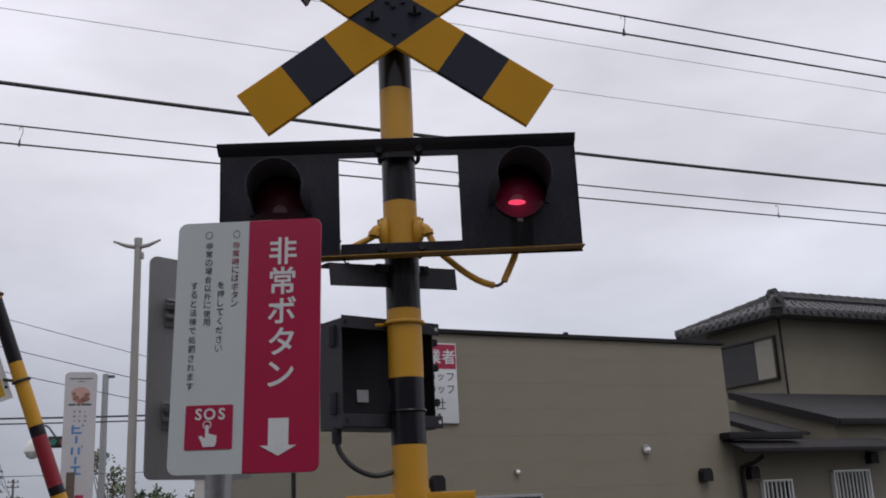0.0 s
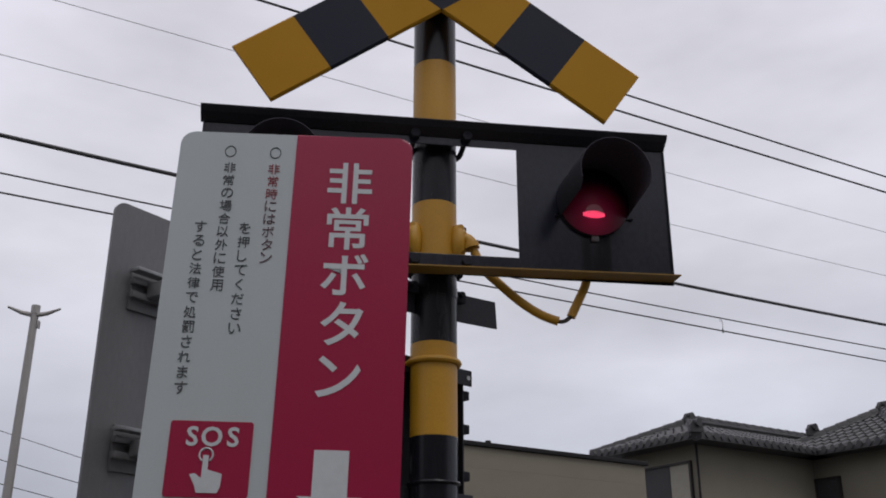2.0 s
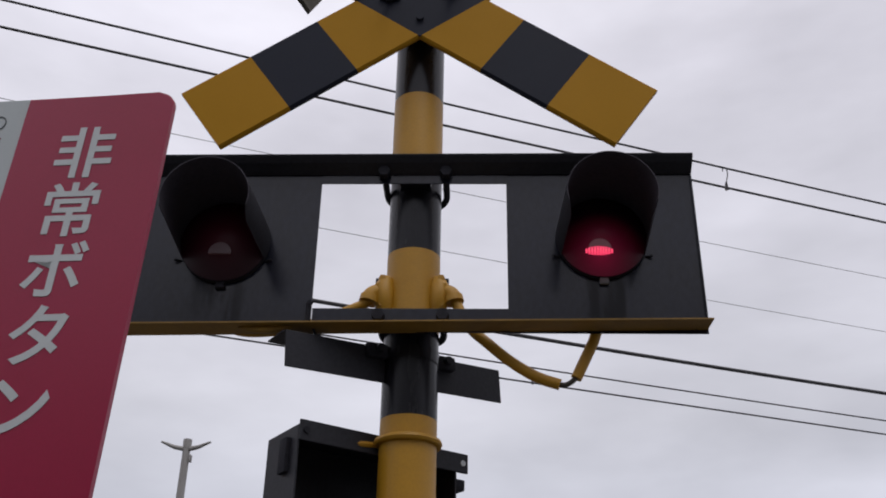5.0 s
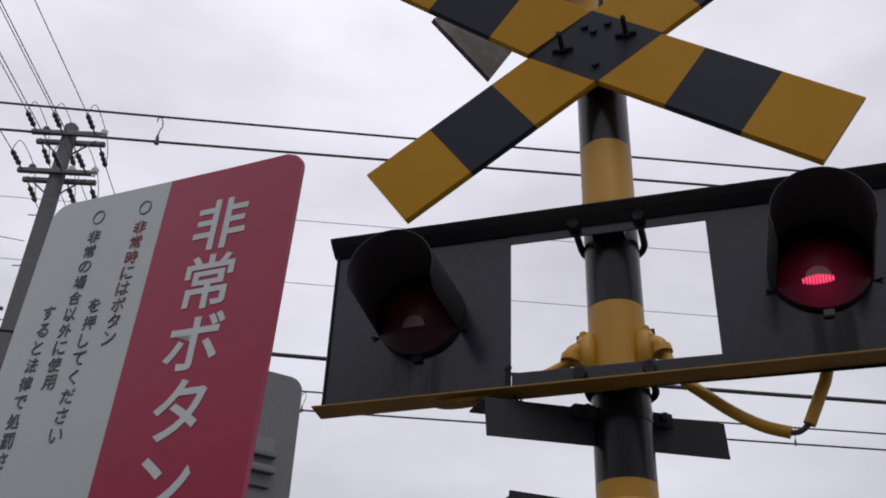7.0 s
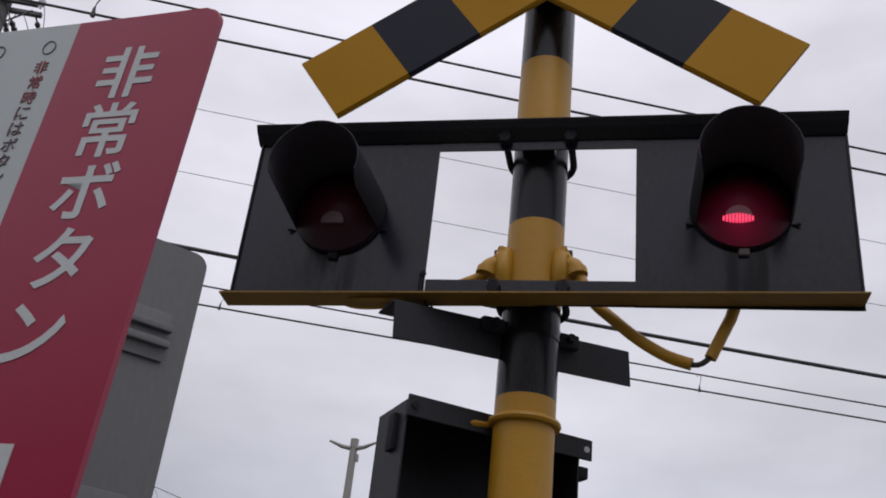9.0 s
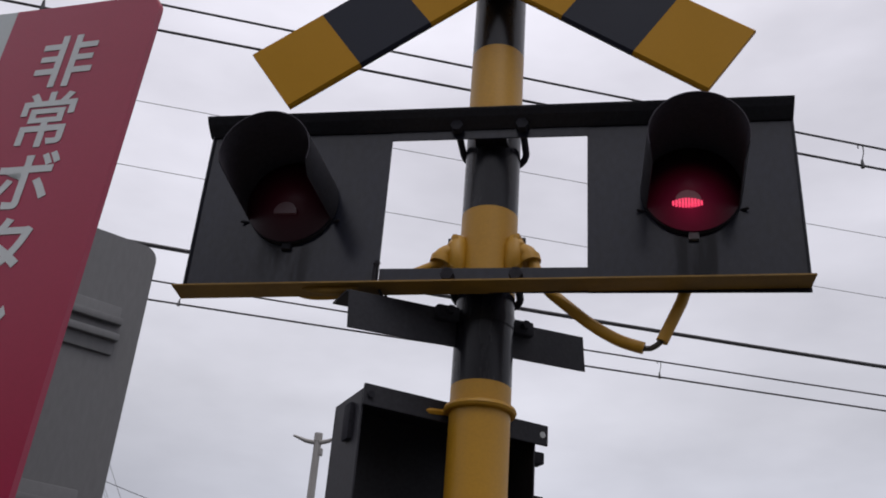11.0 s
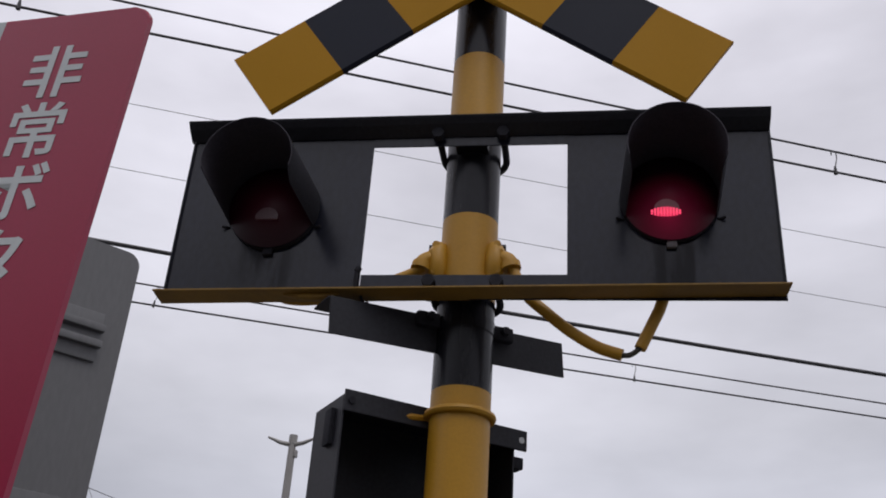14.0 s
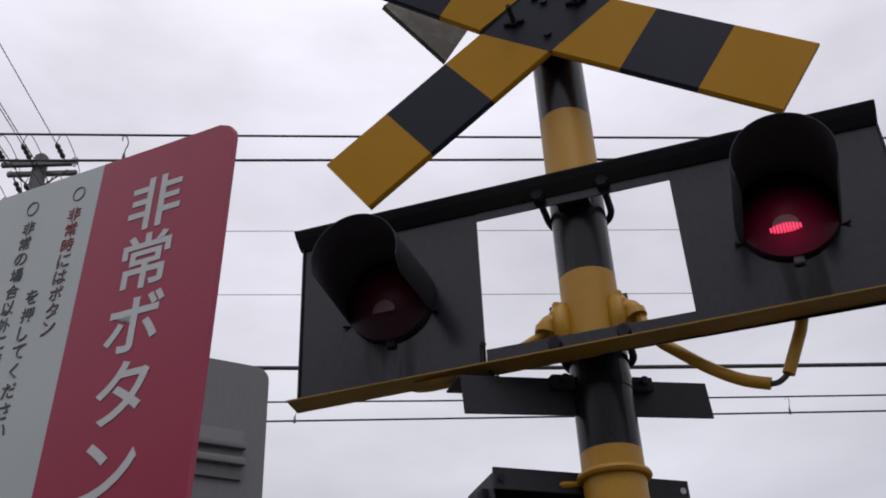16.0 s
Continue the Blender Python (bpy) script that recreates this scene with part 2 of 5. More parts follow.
SIGN_INDIGO = material("indigo_sign_film", (0.035, 0.05, 0.16), 0.45, vary=0.05, bump=0.0)
PINK_PAINT = material("dusty_pink_print", (0.46, 0.28, 0.24), 0.5, vary=0.1, wear_scale=4, bump=0.0)
ARM_RED = material("red_arm_band", (0.22, 0.008, 0.02), 0.45, vary=0.06, bump=0.05)
CLOTH_YELLOW = material("yellow_flag_cloth", (0.48, 0.31, 0.015), 0.8, vary=0.06, scale=60, bump=0.1)
CLOTH_RED = material("red_flag_cloth", (0.34, 0.014, 0.025), 0.8, vary=0.06, scale=60, bump=0.1)
CLOTH_WHITE = material("white_flag_hem", (0.62, 0.61, 0.6), 0.8, vary=0.05, bump=0.05)
BARK = material("tree_bark", (0.10, 0.075, 0.055), 0.9, vary=0.2, scale=10, bump=0.5)
LEAF = material("tree_leaves", (0.055, 0.085, 0.032), 0.6, vary=0.2, scale=5, wear=(0.09, 0.11, 0.05), wear_scale=1.5, wear_amount=0.6, bump=0.0, island=0.4)
BLOSSOM = material("pale_flower_heads", (0.34, 0.30, 0.24), 0.7, vary=0.2, bump=0.0, island=0.3)
ASPHALT = material("worn_asphalt", (0.07, 0.069, 0.07), 0.9, vary=0.2, scale=20, wear=(0.105, 0.103, 0.10), wear_scale=0.7, wear_amount=0.7, bump=0.6)
OPAL = material("opal_lamp_glass", (0.7, 0.69, 0.66), 0.3, vary=0.03, bump=0.0)
SIGNAL_GREEN = material("traffic_lamp_green", (0.04, 0.22, 0.16), 0.3, bump=0.0)
HOUSING_DARK = material("dark_signal_housing", (0.03, 0.029, 0.028), 0.5, vary=0.1, bump=0.0)
SPOT_PALE = material("unlit_bulb_glass", (0.17, 0.085, 0.10), 0.3, vary=0.05, bump=0.0)


def glowing(name, color, strength, base):
    m = material(name, base, 0.22, vary=0.1, scale=60, bump=0.1)
    b = m.node_tree.nodes["Principled BSDF"]
    b.inputs["Emission Color"].default_value = (*color, 1)
    b.inputs["Emission Strength"].default_value = strength
    return m




def lit_lens(x, z):
    """Red lens glass that glows round the lower half, where the bulb stands behind it."""
    m = material("lit_red_lens", (0.022, 0.003, 0.009), 0.42, vary=0.1, scale=60, bump=0.1)
    n, l = m.node_tree.nodes, m.node_tree.links
    b = n["Principled BSDF"]
    tc, dist, mr, pw = n.new("ShaderNodeTexCoord"), n.new("ShaderNodeVectorMath"), n.new("ShaderNodeMapRange"), n.new("ShaderNodeMath")
    dist.operation = "DISTANCE"
    dist.inputs[1].default_value = (x, -0.035, z)
    mr.inputs[1].default_value, mr.inputs[2].default_value, mr.inputs[3].default_value, mr.inputs[4].default_value = 0.0, 0.115, 1.0, 0.0
    pw.operation = "POWER"
    pw.inputs[1].default_value = 1.9
    mu = n.new("ShaderNodeMath")
    mu.operation = "MULTIPLY"
    mu.inputs[1].default_value = 0.085
    l.new(tc.outputs["Object"], dist.inputs[0])
    l.new(dist.outputs["Value"], mr.inputs[0])
    l.new(mr.outputs[0], pw.inputs[0])
    l.new(pw.outputs[0], mu.inputs[0])
    l.new(mu.outputs[0], b.inputs["Emission Strength"])
    b.inputs["Emission Color"].default_value = (1.0, 0.02, 0.16, 1)
    return m


def faint_lens(x, z):
    m = lit_lens(x, z)
    m.name = "cooling_red_lens"
    for node in m.node_tree.nodes:
        if node.type == "MATH" and node.operation == "MULTIPLY":
            node.inputs[1].default_value = 0.006
    return m


SPOT_LIT = glowing("lit_bulb_glass", (1.0, 0.16, 0.24), 0.035, (0.17, 0.085, 0.10))
# hood black painted lighter inside, standing in for camera flare over the dark
HOOD_INSIDE = material("hood_black_lifted_for_flare", (0.06, 0.055, 0.068), 0.8, vary=0.15, scale=40, wear_scale=8, wear_amount=0.3, bump=0.1, spec=0.2)
GRIMY_YELLOW = material("grimy_yellow_enamel", (0.30, 0.165, 0.022), 0.55, vary=0.08, scale=40, wear=(0.15, 0.085, 0.025), wear_scale=9, wear_amount=0.7, bump=0.1)
LENS_HOT = glowing("lit_red_filament", (1.0, 0.06, 0.15), 1.0, (0.4, 0.05, 0.08))


# ---- building blocks ----
def thing(name, m, label, category, group="", kind=""):
    ob = new(name)
    ob.matrix_world = m
    return tagged(ob, label, category, group, kind)


def part(name, bm, mat, parent=None, label="", smooth=True):
    """One bmesh as one mesh object, under a thing or a part."""
    bmesh.ops.recalc_face_normals(bm, faces=bm.faces)
    me = bpy.data.meshes.new(name)
    bm.to_mesh(me)
    bm.free()
    for m in (mat if isinstance(mat, (list, tuple)) else [mat]):
        me.materials.append(m)
    if smooth:
        for p in me.polygons:
            p.use_smooth = True
        me.set_sharp_from_angle(angle=radians(35))
    ob = new(name, me)
    if parent:
        ob.parent = parent
    return tagged(ob, label)


def solo(name, bm, mat, label, category, group="", kind="", smooth=True):
    return tagged(part(name, bm, mat, None, "", smooth), label, category, group, kind)


def box(bm, x0, x1, y0, y1, z0, z1, bevel=0.0, m=None, index=0):
    r = bmesh.ops.create_cube(bm, size=1, matrix=(m or Matrix()) @ Matrix.Translation(((x0 + x1) / 2, (y0 + y1) / 2, (z0 + z1) / 2)) @ Matrix.Diagonal((abs(x1 - x0), abs(y1 - y0), abs(z1 - z0), 1)))
    vs = r["verts"]
    fs = {f for v in vs for f in v.link_faces}
    for f in fs:
        f.material_index = index
    if bevel:
        es = list({e for v in vs for e in v.link_edges})
        bmesh.ops.bevel(bm, geom=es, offset=bevel, segments=2, affect="EDGES", profile=0.6)


def prism(bm, pts, y0, y1, m=None, index=0):
    """A flat outline in x and z, made thick from y0 to y1."""
    m = m or Matrix()
    a = [bm.verts.new(m @ Vector((x, y0, z))) for x, z in pts]
    b = [bm.verts.new(m @ Vector((x, y1, z))) for x, z in pts]
    k = len(pts)
    fs = [bm.faces.new(a), bm.faces.new(b[::-1])]
    fs += [bm.faces.new((a[i], b[i], b[(i + 1) % k], a[(i + 1) % k])) for i in range(k)]
    for f in fs:
        f.material_index = index
    return fs


def tube(bm, pts, radii, n=10, caps=True, index=0):
    """A round bar along points; radii: one number, or one for each point."""
    pts = [Vector(p) for p in pts]
    if not isinstance(radii, (list, tuple)):
        radii = [radii] * len(pts)
    rings, up = [], None
    for i, p in enumerate(pts):
        d = (pts[min(i + 1, len(pts) - 1)] - pts[max(i - 1, 0)]).normalized()
        if up is None:
            up = Vector((0, 0, 1)) if abs(d.z) < 0.9 else Vector((0, 1, 0))
        s = d.cross(up).normalized()
        up = s.cross(d).normalized()
        rings.append([bm.verts.new(p + radii[i] * (math.cos(2 * math.pi * k / n) * s + math.sin(2 * math.pi * k / n) * up)) for k in range(n)])
    for a, b in zip(rings, rings[1:]):
        for k in range(n):
            f = bm.faces.new((a[k], a[(k + 1) % n], b[(k + 1) % n], b[k]))
            f.material_index = index
    if caps:
        for r in (rings[0][::-1], rings[-1]):
            bm.faces.new(r).material_index = index


def arc(cx, cy, r, a0, a1, n):
    return [(cx + r * math.cos(radians(a0 + (a1 - a0) * i / n)), cy + r * math.sin(radians(a0 + (a1 - a0) * i / n))) for i in range(n + 1)]


def rounded(x0, x1, z0, z1, r, n=5):
    return arc(x1 - r, z1 - r, r, 0, 90, n) + arc(x0 + r, z1 - r, r, 90, 180, n) + arc(x0 + r, z0 + r, r, 180, 270, n) + arc(x1 - r, z0 + r, r, 270, 360, n)


def smooth_path(pts, per=6):
    """More points on a smooth curve through the given ones."""
    pts = [Vector(p) for p in pts]
    out = []
    for i in range(len(pts) - 1):
        p0, p1, p2, p3 = pts[max(i - 1, 0)], pts[i], pts[i + 1], pts[min(i + 2, len(pts) - 1)]
        for k in range(per):
            t = k / per
            out.append(0.5 * (2 * p1 + (p2 - p0) * t + (2 * p0 - 5 * p1 + 4 * p2 - p3) * t * t + (3 * p1 - p0 - 3 * p2 + p3) * t ** 3))
    return out + [pts[-1]]


def writing(items, y, depth, bold=0.0):
    """Characters with the built-in font, each (character, x, z, width, height) by its middle, standing in the plane y."""
    bm = bmesh.new()
    for ch, x, z, w, h in items:
        cu = bpy.data.curves.new("writing", "FONT")
        cu.body, cu.offset = ch, bold
        cu.resolution_u = 3
        ob = bpy.data.objects.new("writing", cu)
        scene.collection.objects.link(ob)
        me = bpy.data.meshes.new_from_object(ob.evaluated_get(bpy.context.evaluated_depsgraph_get()))
        bpy.data.objects.remove(ob)
        co = np.array([v.co[:] for v in me.vertices])
        lo, hi = co.min(0), co.max(0)
        s = min(w / max(hi[0] - lo[0], 0.3), h / max(hi[1] - lo[1], 0.3))
        mid = (lo + hi) / 2
        vs = [bm.verts.new((x + (c[0] - mid[0]) * s, y, z + (c[1] - mid[1]) * s)) for c in co]
        for p in me.polygons:
            try:
                bm.faces.new([vs[i] for i in p.vertices])
            except ValueError:
                pass
        bpy.data.meshes.remove(me)
    got = bmesh.ops.extrude_face_region(bm, geom=bm.faces[:])
    bmesh.ops.translate(bm, vec=(0, -depth, 0), verts=[g for g in got["geom"] if isinstance(g, bmesh.types.BMVert)])
    return bm


# ---- ground ----
bm = bmesh.new()
bmesh.ops.create_grid(bm, x_segments=8, y_segments=8, size=1500)
solo("ground", bm, ASPHALT, "grey worn asphalt ground reaching the horizon", "ground", kind="structure", smooth=False)

# plain unseen wall added on the near side, keeps low sky out of reflections
bm = bmesh.new()
box(bm, -26, 30, -18.4, -18.0, 0.0, 10.0)
solo("unseen_wall_south", bm, STUCCO, "unseen plain stucco wall added behind the camera to darken reflections", "wall", kind="structure", smooth=False)

# ---- the warning post ----
AXIS_Y, R = 0.0925, 0.0586


def pole_bands(bm, z_edges, r, n=40):
    """A pipe in stacked painted bands, the upper one first."""
    rings = []
    for z in z_edges:
        rings.append([bm.verts.new((r * math.cos(2 * math.pi * k / n), r * math.sin(2 * math.pi * k / n), z)) for k in range(n)])
    for i, (a, b) in enumerate(zip(rings, rings[1:])):
        for k in range(n):
            bm.faces.new((a[k], a[(k + 1) % n], b[(k + 1) % n], b[k])).material_index = i % 2
    bm.faces.new(rings[0])
    bm.faces.new(rings[-1][::-1])


post = thing("warning_post", pose(-0.003, AXIS_Y, 0), "steel post painted in yellow and black bands", "crossing post")
bm = bmesh.new()
pole_bands(bm, [3.28, 2.937, 2.722, 2.517, 2.33, 2.14, 1.909, 1.691, 1.46, 1.23, 1.0, 0.77, 0.54, 0.31, 0.0][::-1], R)
part("pole", bm, [YELLOW, BLACK_ENAMEL], post)
bm = bmesh.new()
tube(bm, [(0, 0, 0), (0, 0, 0.03)], 0.14, 24)
part("base_plate", bm, STEEL, post)
bm = bmesh.new()
ring = [(0.0625 * math.cos(a), 0.0625 * math.sin(a), 2.094) for a in np.linspace(radians(-200), radians(60), 34)]
tube(bm, [(-0.115, -0.02, 2.088), (-0.09, -0.012, 2.09)] + ring[1:], 0.0075, 8)
part("strap_ring", bm, YELLOW, post, "yellow painted round strap")
for z, mt in ((1.80, BLACK_ENAMEL),):
    bm = bmesh.new()
    tube(bm, [(0.0605 * math.cos(a), 0.0605 * math.sin(a), z) for a in np.linspace(0, 2 * math.pi, 34)], 0.005, 8)
    part("strap_ring", bm, mt, post)
bm = bmesh.new()
for z0, z1, r in ((2.262, 2.288, 0.0605),):
    tube(bm, [(0, 0, z0), (0, 0, z1)], r, 40)
part("collar", bm, BLACK_ENAMEL, post)
# clamp with two flat wings, low on the post
bm = bmesh.new()
tube(bm, [(0, 0, 1.49), (0, 0, 1.55)], 0.064, 36)
part("clamp_band", bm, YELLOW, post)
for sx in (-1, 1):
    bm = bmesh.new()
    box(bm, min(sx * 0.05, sx * 0.205), max(sx * 0.05, sx * 0.205), -0.075, -0.066, 1.507, 1.537, 0.002)
    tube(bm, [(sx * 0.085, -0.066, 1.522), (sx * 0.085, -0.086, 1.522)], 0.009, 6)
    part("clamp_wing", bm, YELLOW, post)
# cable glands at both sides
for sx in (-1, 1):
    bm = bmesh.new()
    box(bm, sx * 0.044, sx * 0.068, -0.045, 0.0, 2.36, 2.456, 0.008)
    tube(bm, smooth_path([(sx * 0.050, -0.034, 2.416), (sx * 0.072, -0.037, 2.418), (sx * 0.086, -0.040, 2.410), (sx * 0.091, -0.042, 2.398)], 5), [0.019] * 4 + [0.0175] * 12, 14)
    tube(bm, [(sx * 0.089, -0.041, 2.405), (sx * 0.092, -0.042, 2.391)], 0.021, 14)
    tube(bm, [(sx * 0.056, -0.03, 2.362), (sx * 0.058, -0.036, 2.39), (sx * 0.060, -0.036, 2.43), (sx * 0.056, -0.03, 2.452)], [0.014, 0.021, 0.022, 0.014], 14)
    tube(bm, [(sx * 0.063, -0.05, 2.447), (sx * 0.063, -0.03, 2.447)], 0.008, 6)
    tube(bm, [(sx * 0.063, -0.053, 2.385), (sx * 0.063, -0.03, 2.385)], 0.006, 6)
    part("cable_gland", bm, YELLOW, post, "yellow painted cast elbow fitting")
    bm = bmesh.new()
    tube(bm, [(sx * 0.066, -0.028, 2.447), (sx * 0.079, -0.028, 2.447)], 0.008, 6)
    part("bolt", bm, BOX_BLACK, post)
# head of the post
bm = bmesh.new()
tube(bm, [(0, 0, 3.25), (0, 0, 3.46)], 0.078, 32)
tube(bm, [(0, 0, 3.455), (0, 0, 3.475)], 0.088, 32)
part("head_sleeve", bm, YELLOW, post, "yellow sleeve on top of the post")
bm = bmesh.new()
tube(bm, [(0, 0, 3.475), (0, 0, 3.56), (0, 0, 3.62)], [0.07, 0.09, 0.03], 24)
part("bell_cover", bm, YELLOW, post, "yellow sounder on top of the post")
bm = bmesh.new()
tube(bm, [(-0.03, -0.115, 3.44), (-0.03, -0.10, 3.52), (-0.03, -0.09, 3.56)], [0.034, 0.036, 0.03], 18)
part("sounder_horn", bm, STEEL, post, "grey metal sounder mouth")
for sx in (-1, 1):
    bm = bmesh.new()
    box(bm, sx * 0.075, sx * 0.135, -0.07, -0.045, 3.42, 3.55, 0.004)
    box(bm, sx * 0.11, sx * 0.15, -0.06, 0.03, 3.47, 3.53, 0.004)
    part("head_bracket", bm, YELLOW, post)
for pts in ([(-0.06, -0.10, 3.47), (-0.1, -0.12, 3.44), (-0.08, -0.11, 3.40), (-0.03, -0.095, 3.39)], [(0.06, -0.08, 3.5), (0.07, -0.10, 3.43), (0.03, -0.1, 3.37), (0.02, -0.085, 3.3)], [(0.0, -0.09, 3.5), (0.06, -0.11, 3.47), (0.09, -0.07, 3.45)]):
    bm = bmesh.new()
    tube(bm, smooth_path(pts, 5), 0.006, 8)
    part("wire", bm, CABLE_BLACK, post)

# ---- crossbuck ----
BW = 0.187
TILT_B = {1: radians(35.65), -1: radians(35.2)}
buck = thing("crossbuck", pose(0, -0.008, 3.175), "yellow and black striped railway crossbuck on the post", "crossbuck")


def lean(bm, bent):
    for v in bm.verts if bent else ():
        v.co.y -= 0.15 * max(0.0, math.hypot(v.co.x, v.co.z) - 0.11)


def board_run(bm, sign, u0, u1, skew0, skew1, index, worn=0.005):
    """A stretch of a board between u0 and u1 along it, its long front edges eased; skewed ends follow the other board's edge."""
    c, s = math.cos(TILT_B[sign]), math.sin(TILT_B[sign]) * sign
    h = BW / 2
    profile = [(-h, 0.001), (-h, -0.012 + worn), (-h + worn, -0.012), (h - worn, -0.012), (h, -0.012 + worn), (h, 0.001)] if worn else [(-h, 0.001), (-h, -0.012), (h, -0.012), (h, 0.001)]
    ends = []
    for u, k in ((u0, skew0), (u1, skew1)):
        ends.append([bm.verts.new(((u + k * v) * c - v * s, y, (u + k * v) * s + v * c)) for v, y in profile])
    n = len(profile)
    fs = [bm.faces.new(ends[0]), bm.faces.new(ends[1][::-1])]
    fs += [bm.faces.new((ends[0][q], ends[1][q], ends[1][(q + 1) % n], ends[0][(q + 1) % n])) for q in range(n)]
    for f in fs:
        f.material_index = index


BETWEEN = TILT_B[1] + TILT_B[-1]
EDGE = BW / 2 / math.sin(BETWEEN)
COT = 1 / math.tan(BETWEEN)
for sign in (1, -1):
    for side in (1, -1):
        # the upper arm of one board is bent a little forward
        bent = (sign, side) == (-1, -1)
        cuts = [0.6085 if (sign, side) != (1, -1) else 0.611, 0.427, 0.2425]
        k = -COT * sign
        for a, b, sa, sb, idx in ((cuts[0], cuts[1], 0, 0, 0), (cuts[1], cuts[2], 0, 0, 1)):
            bm = bmesh.new()
            board_run(bm, sign, side * b, side * a, sb, sa, idx) if side > 0 else board_run(bm, sign, side * a, side * b, sa, sb, idx)
            lean(bm, bent)
            part("board_panel", bm, [YELLOW_SHEET, BLACK_SHEET], buck, smooth=False)
        bm = bmesh.new()
        lo, hi = (EDGE, cuts[2]) if side > 0 else (-cuts[2], -EDGE)
        board_run(bm, sign, lo, hi, k if side > 0 else 0, 0 if side > 0 else k, 0)
        lean(bm, bent)
        part("board_panel", bm, [YELLOW_SHEET, BLACK_SHEET], buck, smooth=False)
bm = bmesh.new()
board_run(bm, 1, -EDGE, EDGE, -COT, -COT, 0, worn=0.0)
part("centre_panel", bm, BLACK_SHEET, buck, "black centre of the crossing boards")
for x, z in ((-0.075, 0.0), (0.075, 0.015)):
    bm = bmesh.new()
    tube(bm, [(x, -0.012, z), (x, -0.072, z)], 0.006, 8)
    box(bm, x - 0.025, x + 0.025, -0.021, -0.013, z - 0.004, z + 0.004, 0.002)
    tube(bm, [(x, -0.014, z), (x, -0.022, z)], 0.012, 6)
    part("stud_bolt", bm, HOOD_BLACK, buck)
for x, z in ((0, 0.045), (0, -0.06), (0.035, 0.062), (-0.02, 0.065)):
    bm = bmesh.new()
    tube(bm, [(x, -0.011, z), (x, -0.02, z)], 0.009, 10)
    part("rivet", bm, BLACK_SHEET, buck)
bm = bmesh.new()
box(bm, -0.05, 0.05, 0.001, 0.05, -0.078, 0.078, 0.003)
part("mounting_bracket", bm, BLACK_ENAMEL, buck)

# ---- flashing light unit ----
unit = thing("flashing_light_unit", pose(0, 0, 2.5), "black backplate with two hooded red crossing lamps", "signal light")
for sx in (-1, 1):
    bm = bmesh.new()
    a, b = (0.201, 0.606) if sx > 0 else (-0.606, -0.206)
    box(bm, a, b, 0.0, 0.003, -0.2, 0.181, 0.001)
    e = sx * 0.605
    box(bm, e - 0.0015, e + 0.0015, -0.006, 0.0, -0.187, 0.179)
    part("backplate", bm, PLATE_BLACK, unit, smooth=False)
bm = bmesh.new()
vs = []
for x, dz in ((-0.613, -0.003), (0.607, 0.001)):
    vs.append([bm.verts.new((x, y, z + dz)) for y, z in ((0.003, 0.180), (-0.004, 0.180), (-0.028, 0.196), (-0.038, 0.207), (-0.040, 0.211), (-0.037, 0.2135), (0.003, 0.215))])
for k in range(7):
    bm.faces.new((vs[0][k], vs[0][(k + 1) % 7], vs[1][(k + 1) % 7], vs[1][k]))
bm.faces.new(vs[0][::-1])
bm.faces.new(vs[1])
part("top_channel", bm, BOX_BLACK, unit, "black folded rim along the top", smooth=False)
bm = bmesh.new()
box(bm, -0.208, 0.203, -0.001, 0.002, 0.157, 0.182, 0.001)
part("top_bar", bm, PLATE_BLACK, unit, smooth=False)
bm = bmesh.new()
box(bm, -0.204, 0.203, -0.003, 0.002, -0.2, -0.147, 0.001)
part("bottom_bar", bm, PLATE_BLACK, unit, smooth=False)
bm = bmesh.new()
vs = [bm.verts.new(p) for p in ((-0.6075, 0.002, -0.209), (0.604, 0.002, -0.1915), (0.606, -0.052, -0.1905), (-0.6065, -0.052, -0.2055), (-0.6075, 0.002, -0.206), (0.604, 0.002, -0.1885), (0.606, -0.052, -0.1875), (-0.6065, -0.052, -0.2025))]
for f in ((0, 1, 2, 3), (4, 5, 6, 7), (0, 1, 5, 4), (1, 2, 6, 5), (2, 3, 7, 6), (3, 0, 4, 7)):
    bm.faces.new([vs[i] for i in f])
part("bottom_lip", bm, GRIMY_YELLOW, unit, "yellow painted folded lip along the bottom", smooth=False)
for x in (-0.45, -0.33, -0.26, 0.26, 0.34, 0.5, -0.585, 0.58):
    bm = bmesh.new()
    tube(bm, [(x, 0.0, -0.186), (x, -0.008, -0.186)], 0.006, 8)
    part("rivet", bm, HOOD_BLACK, unit)
bm = bmesh.new()
tube(bm, [(-0.345, -0.03, -0.204), (-0.325, -0.031, -0.2065), (-0.30, -0.032, -0.2085), (-0.275, -0.031, -0.208), (-0.25, -0.03, -0.2045), (-0.235, -0.03, -0.201)], [0.003, 0.006, 0.0085, 0.008, 0.006, 0.003], 10)
part("sealant_lump", bm, GRIMY_YELLOW, unit)
bm = bmesh.new()
tube(bm, smooth_path([(-0.196, -0.02, -0.198), (-0.192, -0.022, -0.210), (-0.186, -0.022, -0.218), (-0.178, -0.022, -0.216)], 4), 0.0028, 8)
part("wire_end", bm, HOOD_BLACK, unit)
bm = bmesh.new()
tube(bm, [(-0.211, -0.008, -0.142), (-0.212, -0.008, -0.188)], 0.0045, 8)
tube(bm, [(-0.211, -0.008, -0.142), (-0.207, -0.008, -0.134)], 0.0065, 8)
part("stay_bolt", bm, HOOD_BLACK, unit)
